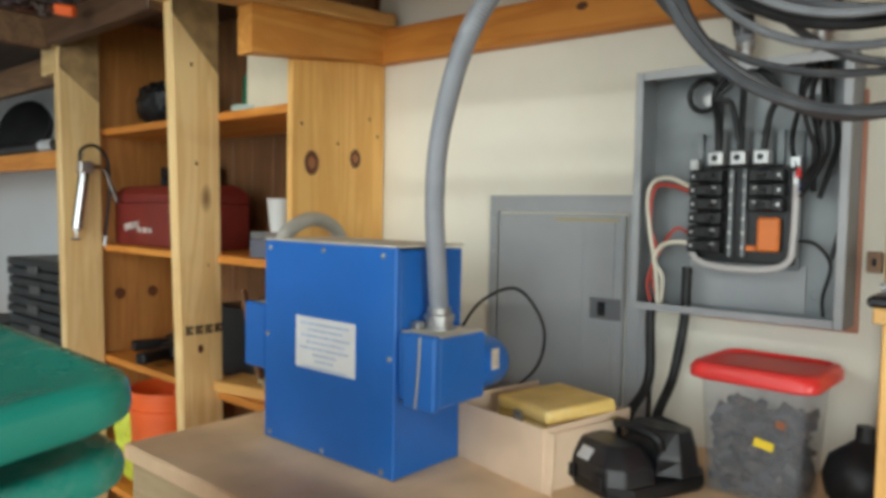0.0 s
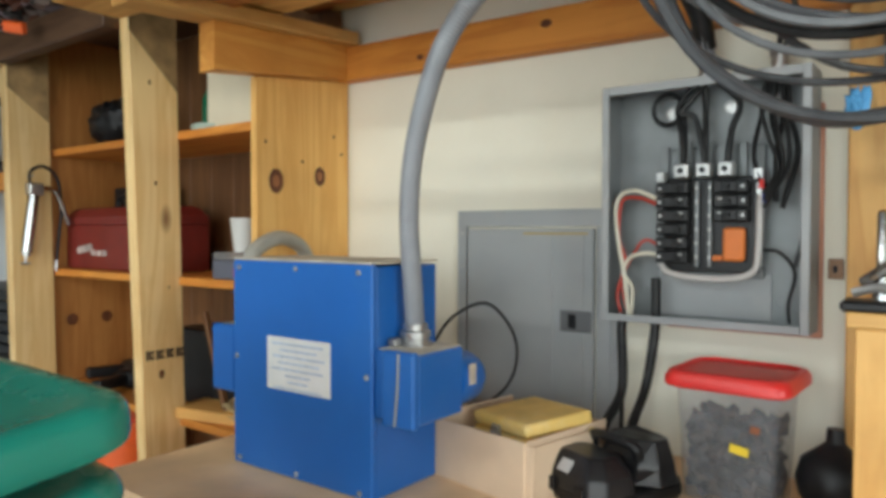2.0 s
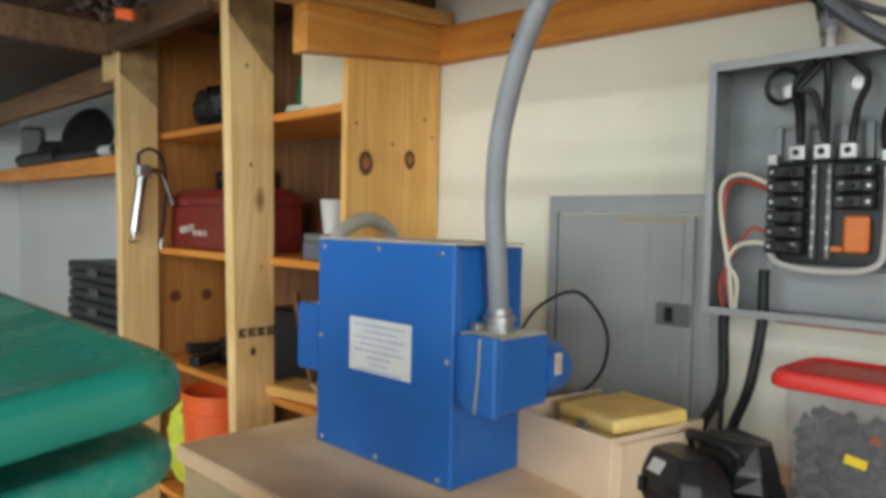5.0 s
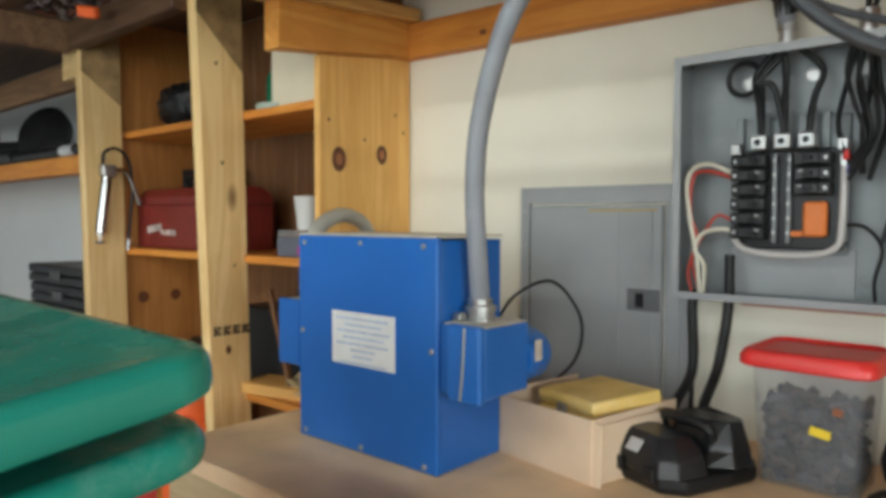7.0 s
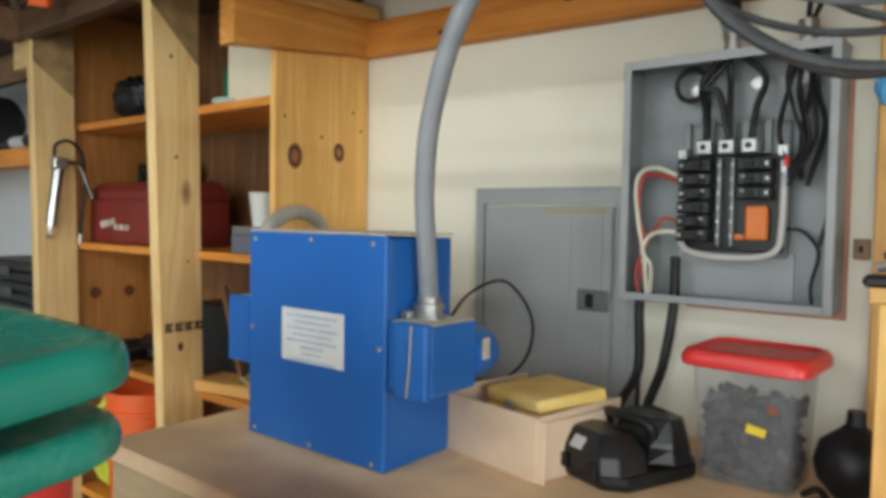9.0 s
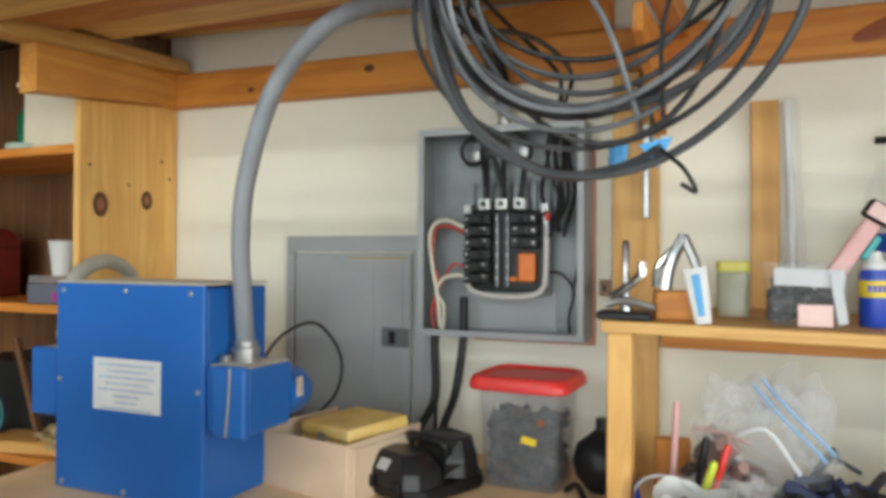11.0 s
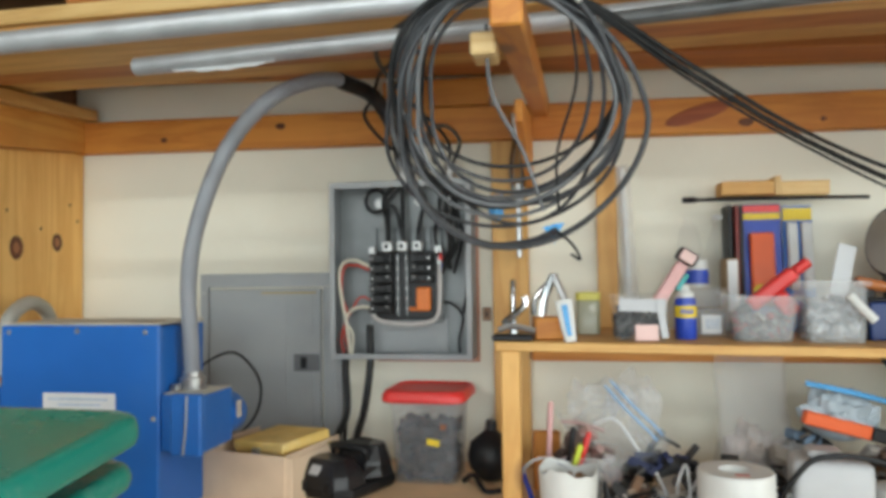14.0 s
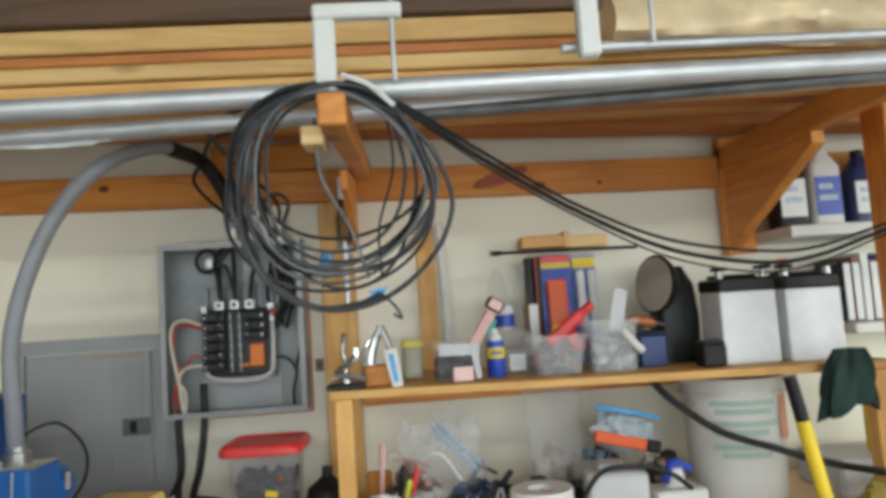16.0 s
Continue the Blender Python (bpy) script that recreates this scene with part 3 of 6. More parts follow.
roll_bm = tube([(0.66, -0.80, 1.902), (0.95, -0.79, 1.906), (1.15, -0.78, 1.908), (1.6, -0.78, 1.912)], 0.046, 22, 14)
for v in roll_bm.verts:
    v.co += Vector((0.3, 1, 1)) * 0.022 * noise.noise(Vector((v.co.x * 7, v.co.y * 19, v.co.z * 19))) + Vector((0, 1, 0.6)) * 0.008 * noise.noise(v.co * 38)
single("rolled_sheet", roll_bm, surface("cream_sheet", (0.70, 0.55, 0.34), 0.3, vary=0.25, scale=9, stain=(0.30, 0.18, 0.09)), I4, "crumpled roll of cream sheeting lying on the rack", "roll", smooth=True)
torn_bm = bmesh.new()
edge = [[torn_bm.verts.new((-0.40 + 0.017 * k, -0.786 - 0.011 * k / 12 + dy, 1.7365 - dz * (0.4 + math.sin(math.pi * min(1, k / 11)) + 0.25 * math.sin(2.3 * k)))) for k in range(12)] for dz, dy in ((0, 0), (0.006, -0.002), (0.006, -0.0035), (0, -0.0015))]
for ra, rb in zip(edge, edge[1:] + edge[:1]):
    for k in range(11):
        torn_bm.faces.new((ra[k], ra[k + 1], rb[k + 1], rb[k]))
single("torn_label", torn_bm, paper, I4, "torn white paper label hanging under the pipe", "label")
for x, y in ((0.172, -0.995), (0.565, -0.995)):
    hk = thing("hook_bracket", pose(x, y, 1.7315 if x < 0.3 else 1.775), "white plastic bracket over the stored pipes", "bracket")
    part("upright", box(-0.016, 0.016, -0.012, 0.012, 0.0, 0.115, 0.004), white, hk)
    part("top_bar", box(-0.016, 0.115, -0.012, 0.012, 0.1155, 0.138, 0.004), white, hk)
    part("rod", tube([(0.10, 0, 0.02), (0.10, 0, 0.07), (0.10, 0, 0.15)], 0.004, 8, 2), galv, hk)

# ---- posts at the left ----


def post(x, y0, y1, za, zb, lean, narrow, label):
    """A two-by-six post; it leans by so much a metre towards the wall at its foot and narrows a little."""
    p = thing("post", pose(x, 0, 0), label, "post", "loft posts")
    shaft = box(-0.038, 0.0, y0, y1, 0, 2.02, 0.004)
    for v in shaft.verts:
        down = 2.0 - v.co.z
        v.co.y += down * lean + (down * narrow if v.co.y < (y0 + y1) / 2 else 0)
    part("shaft", shaft, pale_z, p)
    sc = bmesh.new()
    vs = [sc.verts.new((0.0015, y, z)) for y, z in ((y0 + 0.006, 2.010), (y1 - 0.002, 2.010), (y1 + 0.001, zb), (y0 + 0.008, za))]
    sc.faces.new(vs)
    part("dirt_mark", sc, surface("dirty_wood", (0.33, 0.21, 0.09), 0.7, vary=0.4, scale=14, stain=(0.12, 0.07, 0.03), stain_amount=0.6), p)
    return p


pa = post(-1.492, -0.464, -0.322, 1.86, 1.72, 0.018, 0.016, "pale pine loft post with a stamped mark")
for i in range(4):
    for k, (u0, u1, h0, h1) in enumerate(((0.0, 0.005, 0, 0.026), (0.007, 0.012, 0.002, 0.024), (0.014, 0.021, 0.016, 0.025), (0.014, 0.021, 0.001, 0.010))):
        part("stamp_bar", box(0.0005, 0.002, -0.416 + i * 0.029 + u0, -0.416 + i * 0.029 + u1, 1.012 + h0, 1.012 + h1, 0), surface("faded_ink", (0.06, 0.04, 0.025), 0.7, vary=0.5, scale=60), pa, "faded ink bars")
post(-2.19, -0.470, -0.338, 1.80, 1.70, 0.016, 0.004, "pale pine loft post holding a grease gun")
for y, z, r in ((-0.385, 1.475, 0.004), (-0.40, 1.735, 0.004), (-0.372, 0.972, 0.008), (-0.35, 1.20, 0.003)):
    part("knot", lathe([(r, 0), (r * 0.8, 0.0012), (0, 0.0014)], 12, None, pose(0.0005, y, z, 0, 90, 0) @ Matrix.Diagonal((1.5, 1, 1, 1))), knot_mat, pa)
single("loft_beam", box(-2.186, -1.531, -0.50, -0.455, 1.865, 1.95, 0.003), rafter, I4, "dirty dark beam across the loft posts", "beam")
lb = thing("loft_frame", I4, "old dark loft framing over the wall shelves", "beam")
part("beam", box(-2.24, -2.195, -1.7, -0.482, 1.855, 1.95, 0.003), timber("dirty_beam", axis="X", pale=(0.22, 0.12, 0.055), dark=(0.11, 0.055, 0.026)), lb)
# deck added to keep ceiling lamp light off the left corner
part("deck", box(-4.9, -1.50, -1.7, -0.02, 2.0, 2.03, 0.003), rafter, lb)
for yj in (-1.55, -1.1, -0.70):
    part("joist", box(-4.9, -1.50, yj, yj + 0.038, 1.951, 1.9995, 0.003), rafter, lb)
part("far_beam", box(-4.9, -2.2405, -0.40, -0.362, 1.78, 1.88, 0.003), timber("dirty_beam", axis="X", pale=(0.22, 0.12, 0.055), dark=(0.11, 0.055, 0.026)), lb)
part("brace", box(-2.36, -2.2405, -0.455, -0.41, 1.79, 1.89, 0.003), pale_x, lb)
TANGLE = mixed("rusty_tangle", [(0.05, 0.035, 0.03), (0.10, 0.055, 0.04), (0.03, 0.028, 0.028), (0.20, 0.15, 0.13), (0.14, 0.05, 0.03), (0.26, 0.20, 0.22)], 0.6)
for x, seed in ((-1.9, 1), (-1.70, 2), (-2.07, 3)):
    single("clutter_bundle", oddments(0.26, 0.17, 0.11, seed, 60), TANGLE, pose(x, -0.55, 1.951), "rusty tangled tools lying up on the beam", "clutter", "", "stuff")
single("orange_clip", box(-0.03, 0.03, -0.012, 0.012, 0, 0.03, 0.004), orange, pose(-1.86, -0.57, 1.885, 20, 10, 30), "orange plastic clip up on the beam", "clip")

# ---- blue converter cabinet ----
conv = thing("converter_cabinet", pose(0, 0, BENCH), "blue enamelled steel converter cabinet on the bench", "electrical cabinet")
X0, X1, Y0, Y1, ZT = -0.930, -0.566, -0.563, -0.385, 0.395
part("body", box(X0 + 0.003, X1 - 0.003, Y0 + 0.014, Y1, 0.0, ZT - 0.004, 0.003), blue, conv)
cover = part("front_cover", box(X0, X1, Y0, Y0 + 0.0135, 0.001, ZT, 0.003), blue, conv)
part("dusty_lid", box(X0 + 0.001, X1 - 0.001, Y0 + 0.001, Y1 + 0.002, ZT + 0.0005, ZT + 0.004, 0.001), dust, conv, "top covered with pale dust")
for x, z in ((X0 + 0.02, ZT - 0.014), (-0.75, ZT - 0.012), (X1 - 0.03, ZT - 0.014), (X0 + 0.02, 0.014), (-0.75, 0.012), (X1 - 0.028, 0.012), (X1 - 0.012, 0.208), (X0 + 0.012, 0.21)):
    part("screw", lathe([(0.0052, 0), (0.005, 0.002), (0.003, 0.0035), (0, 0.0037)], 12, None, pose(x, Y0 - 0.0001, z, 90, 0, 0)), steel, cover)
plate = part("nameplate", box(-0.828, -0.662, Y0 - 0.0016, Y0 - 0.0002, 0.160, 0.257, 0.0006), paper, conv, "silvery white nameplate with rows of small print")
for i, (a, b) in enumerate(((0.08, 0.9), (0.22, 0.8), (0.10, 0.92), (0.2, 0.84), (0.08, 0.9), (0.3, 0.7), (0.34, 0.66), (0.12, 0.88))):
    z = 0.247 - i * 0.0115
    part("text_bar", box(-0.828 + 0.166 * a, -0.828 + 0.166 * b, Y0 - 0.0023, Y0 - 0.0017, z - 0.004, z, 0), ink, plate)
# side boxes
jb = part("junction_box", box(X1 + 0.0005, -0.472, -0.557, -0.438, 0.142, 0.255, 0.003), blue, conv, "blue side box with a dusty top")
part("box_lid", box(X1 + 0.030, -0.469, -0.575, -0.5575, 0.138, 0.260, 0.004), blue, jb)
part("dust_layer", box(X1 + 0.004, -0.474, -0.552, -0.440, 0.2555, 0.2575, 0.0008), dust, jb)
part("lid_strap", tube([(-0.497, -0.5775, 0.258), (-0.499, -0.578, 0.2), (-0.505, -0.578, 0.142)], 0.0022, 6, 3), steel, jb)
part("rear_motor_cap", lathe([(0.045, 0), (0.047, 0.006), (0.047, 0.06), (0.040, 0.075), (0.0, 0.08)], 22, None, pose(-0.515, -0.437, 0.190, -90, 0, 0)), blue, jb, smooth=True)
part("torn_tag", box(-0.469, -0.4675, -0.424, -0.404, 0.186, 0.222, 0), surface("tan_tag", (0.50, 0.44, 0.36), 0.6, vary=0.3, scale=40), jb, "torn paper tag")
lbx = part("left_box", box(-1.0, X0 - 0.0005, -0.545, -0.44, 0.140, 0.262, 0.003), blue, conv)
part("box_lid", box(-1.004, X0 - 0.002, -0.560, -0.5455, 0.134, 0.266, 0.004), blue, lbx)
part("dust_layer", box(-0.998, X0 - 0.003, -0.542, -0.442, 0.2625, 0.2645, 0.0008), dust, lbx)
fit_ = part("connector", lathe([(0.030, 0), (0.030, 0.004), (0.024, 0.005), (0.024, 0.014), (0.027, 0.015), (0.027, 0.024), (0.021, 0.026), (0.021, 0.036)], 18, None, pose(-0.536, -0.487, 0.2576)), steel, conv, "zinc conduit connector", True)
part("screw_lug", box(-0.563, -0.545, -0.53, -0.510, 0.258, 0.272, 0.003), steel, fit_)

# flexible conduit from the cabinet up and over into the open panel
CONDUIT = [(-0.536, -0.487, BENCH + 0.285), (-0.536, -0.495, 1.261), (-0.536, -0.504, 1.380), (-0.505, -0.525, 1.496), (-0.439, -0.539, 1.636), (-0.381, -0.487, 1.745), (-0.331, -0.395, 1.813), (-0.279, -0.284, 1.849), (-0.232, -0.16, 1.838), (-0.190, -0.10, 1.760), (-0.183, -0.062, 1.678)]
con = thing("flexible_conduit", I4, "grey ribbed flexible conduit arching from cabinet to panel", "conduit")
part("jacket", tube(CONDUIT, 0.0172, 14, 46, 0.07), conduit_mat, con, smooth=True)
part("tape_wrap", tube([CONDUIT[-4], (-0.232, -0.16, 1.838), (-0.190, -0.10, 1.760), (-0.183, -0.064, 1.69)], 0.0192, 12, 12), rubber, con, "black tape wrapped near the panel", True)
single("hose_loop", tube([(-0.985, -0.50, 1.18), (-0.995, -0.48, 1.26), (-1.01, -0.445, 1.31), (-1.045, -0.345, 1.335), (-1.09, -0.235, 1.30), (-1.10, -0.20, 1.20), (-1.10, -0.18, 0.92)], 0.017, 12, 24, 0.07), surface("beige_hose", (0.44, 0.43, 0.38), 0.45, vary=0.1, scale=20), I4, "grey flexible hose looping behind the cabinet", "hose", smooth=True)
single("thin_cable", tube([(-0.735, -0.20, 1.08), (-0.722, -0.13, 1.153), (-0.637, -0.12, 1.193), (-0.575, -0.12, 1.15), (-0.554, -0.12, 1.09), (-0.573, -0.13, 1.02), (-0.62, -0.2, 0.96)], 0.0035, 8, 8), rubber, I4, "thin black cable looping beside the cabinet", "cable", smooth=True)

# ---- closed grey breaker panel ----
bp_ = thing("breaker_panel", pose(0, 0, -0.014), "closed grey breaker panel flush on the wall", "electrical panel")
frame_b = bmesh.new()
for a in ((-0.786, -0.762, 0.925, 1.414), (-0.388, -0.364, 0.925, 1.414), (-0.762, -0.388, 1.376, 1.414), (-0.762, -0.388, 0.925, 0.95)):
    boxb(frame_b, a[0], a[1], -0.012, -0.001, a[2], a[3], 0.0)
part("frame", frame_b, grey, bp_)
door = part("door", box(-0.757, -0.428, -0.016, -0.003, 0.953, 1.371, 0.003), grey, bp_)
part("side_strip", box(-0.424, -0.3885, -0.011, -0.002, 0.953, 1.374, 0.002), grey, bp_)
for x in (-0.53, -0.455):
    part("pressed_rib", box(x, x + 0.006, -0.0185, -0.0155, 0.97, 1.355, 0.001), grey, door)
lt = part("latch_plate", box(-0.505, -0.430, -0.0205, -0.0165, 1.146, 1.192, 0.002), surface("dark_panel_grey", (0.13, 0.135, 0.14), 0.4), door)
part("latch", box(-0.484, -0.466, -0.0245, -0.021, 1.154, 1.184, 0.002), black, lt)
part("label_strip", box(-0.60, -0.44, -0.0175, -0.0163, 1.357, 1.363, 0), surface("tan_strip", (0.36, 0.28, 0.13), 0.7), door)
for x, z in ((-0.774, 1.36), (-0.774, 1.0), (-0.774, 1.28)):
    part("screw", lathe([(0.005, 0), (0.003, 0.002), (0, 0.0022)], 10, None, pose(x, -0.0121, z, 90, 0, 0)), steel, bp_)

# ---- open three-phase panel ----
panel = thing("electrical_panel", pose(0, 0, -0.012), "open grey electrical panel with exposed breakers and wires", "electrical panel")
PX0, PX1, PZ0, PZ1, PY = -0.371, 0.002, 1.187, 1.645, -0.100
single("backing_board", box(-0.27, 0.008, -0.010, -0.001, 1.160, 1.58, 0.002), surface("red_brown_board", (0.50, 0.24, 0.16), 0.7, vary=0.2), I4, "red-brown backing board behind the open panel", "board")
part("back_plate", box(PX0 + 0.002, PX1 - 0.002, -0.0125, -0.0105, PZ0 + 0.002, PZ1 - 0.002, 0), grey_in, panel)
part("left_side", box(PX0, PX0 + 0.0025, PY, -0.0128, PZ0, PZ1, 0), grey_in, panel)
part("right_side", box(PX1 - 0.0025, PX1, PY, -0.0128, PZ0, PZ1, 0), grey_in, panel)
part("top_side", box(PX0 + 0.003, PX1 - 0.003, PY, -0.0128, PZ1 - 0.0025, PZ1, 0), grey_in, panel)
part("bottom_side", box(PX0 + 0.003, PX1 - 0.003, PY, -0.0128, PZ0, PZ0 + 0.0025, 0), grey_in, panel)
for a in ((PX0, PX0 + 0.014, PZ0, PZ1), (PX1 - 0.014, PX1, PZ0, PZ1), (PX0 + 0.0145, PX1 - 0.0145, PZ1 - 0.016, PZ1), (PX0 + 0.0145, PX1 - 0.0145, PZ0, PZ0 + 0.014)):
    part("flange", box(a[0], a[1], PY - 0.003, PY - 0.0005, a[2], a[3], 0.0008), grey, panel)
for x, z, r in ((-0.26, 1.598, 0.015), (-0.15, 1.600, 0.013), (-0.07, 1.602, 0.013), (-0.057, 1.232, 0.012), (-0.31, 1.246, 0.009), (-0.04, 1.215, 0.005)):
    part("knockout", lathe([(r, 0), (r, 0.0015), (r * 0.8, 0.002), (r * 0.75, 0.001), (0, 0.0012)], 18, None, pose(x, -0.0126, z, 90, 0, 0)), steel if z > 1.4 else grey_in, panel)
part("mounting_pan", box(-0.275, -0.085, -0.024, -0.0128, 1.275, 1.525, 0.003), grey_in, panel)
pan_plate = part("insulator", box(-0.268, -0.092, -0.040, -0.0245, 1.285, 1.465, 0.003), bakelite, panel)
# lower skirt of bent sheet under the breakers
skirt = bmesh.new()
SKIRT_TOP = [(-0.285 + 0.021 * k, 1.285 - 0.020 * math.sin(math.pi * k / 10)) for k in range(11)]
rows = [[skirt.verts.new((x, y, z)) for x, z in [(-0.285, 1.198), *SKIRT_TOP, (-0.075, 1.198)]] for y in (-0.019, -0.0128)]
skirt.faces.new(rows[0][::-1])
skirt.faces.new(rows[1])
for k in range(len(rows[0])):
    n_ = (k + 1) % len(rows[0])
    skirt.faces.new((rows[0][k], rows[0][n_], rows[1][n_], rows[1][k]))
part("skirt", skirt, grey, panel)
brng = random.Random(8)
chip = surface("worn_breaker_label", (0.30, 0.30, 0.29), 0.5, vary=0.3, scale=50)
for row in range(6):
    z = 1.4455 - row * 0.0262
    for x, wide, inward in ((-0.243, 0.030, 1), (-0.136, 0.030, -1)):
        if inward < 0 and row > 2:
            continue
        jut = brng.uniform(-0.003, 0.003)
        bk = part("breaker", box(x - wide, x + wide, -0.070 + jut, -0.0405, z - 0.0118, z + 0.0118, 0.003), bakelite, panel)
        part("shoulder", box(x - wide * 0.45, x + wide * 0.45, -0.076 + jut, -0.0705 + jut, z - 0.0095, z + 0.0095, 0.002), bakelite, bk)
        part("toggle", box(x - 0.003 + inward * 0.008, x + 0.011 + inward * 0.008, -0.086 + jut, -0.0765 + jut, z - 0.0035, z + 0.0035, 0.0015), black, bk)
        part("terminal", lathe([(0.0035, 0), (0.003, 0.0012), (0, 0.0014)], 8, None, pose(x - inward * wide * 0.75, -0.0702 + jut, z, 90, 0, 0)), steel, bk)
        if brng.random() < 0.7:
            part("rating_label", box(x + inward * 0.017 - 0.005, x + inward * 0.017 + 0.005, -0.0712 + jut, -0.0702 + jut, z + 0.002, z + 0.007, 0), chip, bk)
for x in (-0.200, -0.176):
    part("bus_stab", box(x - 0.003, x + 0.003, -0.056, -0.0405, 1.296, 1.458, 0.0012), grey_in, panel)
    for k in range(6):
        part("stab_screw", lathe([(0.0036, 0), (0.003, 0.0015), (0, 0.0017)], 8, None, pose(x, -0.0562, 1.4455 - 0.0262 * k, 90, 0, 0)), steel, panel)
for x in (-0.268, -0.238, -0.160, -0.122):
    part("back_strap", box(x - 0.0065, x + 0.0065, -0.036, -0.0245, 1.466, 1.528, 0.001), grey_in, panel)
for x in (-0.222, -0.182, -0.142):
    lg = part("lug", box(x - 0.013, x + 0.013, -0.085, -0.050, 1.463, 1.490, 0.003), steel, panel, "bright aluminium lug")
    part("set_screw", lathe([(0.006, 0), (0.006, 0.0012), (0, 0.0008)], 12, None, pose(x, -0.0852, 1.477, 90, 0, 0)), black, lg)
    part("bus_bar", box(x - 0.008, x + 0.008, -0.046, -0.041, 1.466, 1.535, 0.001), grey_in, panel)
for x in (-0.268, -0.09):
    part("small_lug", box(x - 0.009, x + 0.009, -0.062, -0.041, 1.458, 1.478, 0.002), steel, panel)
part("neutral_bar", box(-0.094, -0.082, -0.060, -0.041, 1.30, 1.452, 0.002), steel, panel)
part("orange_foot", box(-0.172, -0.152, -0.054, -0.0405, 1.308, 1.318, 0.002), surface("orange_barrier", (0.72, 0.19, 0.03), 0.5, vary=0.12, scale=20), panel)
part("orange_bracket", box(-0.151, -0.113, -0.060, -0.0405, 1.308, 1.370, 0.004), surface("orange_barrier", (0.72, 0.19, 0.03), 0.5, vary=0.12, scale=20), panel, "orange plastic barrier piece")
part("red_wire_nut", lathe([(0.006, 0), (0.004, 0.016), (0, 0.017)], 10, None, pose(-0.083, -0.066, 1.440)), red_lid, panel)
part("blue_wire_nut", lathe([(0.006, 0), (0.004, 0.014), (0, 0.015)], 10, None, pose(-0.079, -0.062, 1.416)), royal, panel)


def wire(pts, r, material, parent, label=""):
    return part("wire", tube(pts, r, 8, 6), material, parent, label, True)


for x, dx in ((-0.222, -0.02), (-0.182, -0.005), (-0.142, 0.02)):
    wire([(-0.183 + dx, -0.055, 1.642), (x + dx * 0.8, -0.05, 1.60), (x + dx * 0.3, -0.06, 1.55), (x, -0.066, 1.491)], 0.0062, rubber, panel)
ringp = [(-0.26 + 0.028 * math.cos(a), -0.045, 1.600 + 0.030 * math.sin(a)) for a in (k * math.pi / 5 for k in range(11))]
wire(ringp + [(-0.225, -0.05, 1.56), (-0.222, -0.06, 1.50)], 0.005, rubber, panel)
for k, x in enumerate((-0.095, -0.075, -0.058, -0.045)):
    wire([(-0.07 + k * 0.008, -0.05, 1.643), (x + 0.005, -0.045 - 0.01 * (k % 2), 1.57), (x + (0.018 if k % 2 else -0.004), -0.055, 1.50), (-0.08 + 0.01 * k, -0.06, 1.44 - 0.012 * k)], 0.0045, rubber, panel)
ws = [(-0.268, -0.06, 1.302), (-0.25, -0.066, 1.285), (-0.20, -0.068, 1.276), (-0.13, -0.067, 1.277), (-0.095, -0.064, 1.292), (-0.088, -0.062, 1.33), (-0.086, -0.062, 1.43)]
wire(ws, 0.006, surface("grey_white_wire", (0.5, 0.48, 0.46), 0.5), panel)
wire([(-0.272, -0.06, 1.425), (-0.312, -0.07, 1.443), (-0.345, -0.07, 1.435), (-0.356, -0.07, 1.40), (-0.347, -0.07, 1.33), (-0.335, -0.07, 1.27), (-0.327, -0.07, 1.192)], 0.0042, white_wire, panel)
wire([(-0.27, -0.058, 1.415), (-0.315, -0.065, 1.43), (-0.345, -0.065, 1.42), (-0.350, -0.066, 1.35), (-0.335, -0.066, 1.30), (-0.352, -0.066, 1.24), (-0.345, -0.066, 1.20)], 0.0035, copper_red, panel)
wire([(-0.27, -0.06, 1.318), (-0.296, -0.07, 1.320), (-0.325, -0.07, 1.310), (-0.338, -0.07, 1.28), (-0.320, -0.07, 1.25), (-0.322, -0.07, 1.192)], 0.0042, white_wire, panel)
wire([(-0.27, -0.055, 1.335), (-0.30, -0.062, 1.345), (-0.33, -0.062, 1.30), (-0.345, -0.064, 1.26), (-0.33, -0.066, 1.20)], 0.003, copper_red, panel)
wire([(-0.085, -0.05, 1.33), (-0.055, -0.05, 1.325), (-0.03, -0.05, 1.29), (-0.04, -0.05, 1.235), (-0.038, -0.05, 1.20)], 0.003, rubber, panel)
wire([(-0.012, -0.05, 1.64), (-0.018, -0.05, 1.52), (-0.015, -0.05, 1.38), (-0.03, -0.05, 1.30)], 0.004, greycable, panel)
for k in range(3):
    wire([(-0.075 + k * 0.014, -0.06, 1.643), (-0.085 + k * 0.018, -0.07, 1.59), (-0.070 + k * 0.016, -0.078, 1.53), (-0.055 + k * 0.008, -0.076, 1.475), (-0.078, -0.07, 1.43 - 0.012 * k)], 0.0038, rubber, panel)
wire([(-0.182, -0.06, 1.642), (-0.205, -0.07, 1.61), (-0.225, -0.072, 1.585), (-0.20, -0.07, 1.575), (-0.182, -0.066, 1.492)], 0.0055, rubber, panel)
for x, z in ((-0.183, 1.646), (-0.057, 1.646)):
    part("hub", lathe([(0.020, 0), (0.020, 0.006), (0.014, 0.008), (0.014, 0.028), (0.017, 0.029), (0.017, 0.042)], 16, None, pose(x, -0.058, z)), steel, panel, "zinc hub", True)
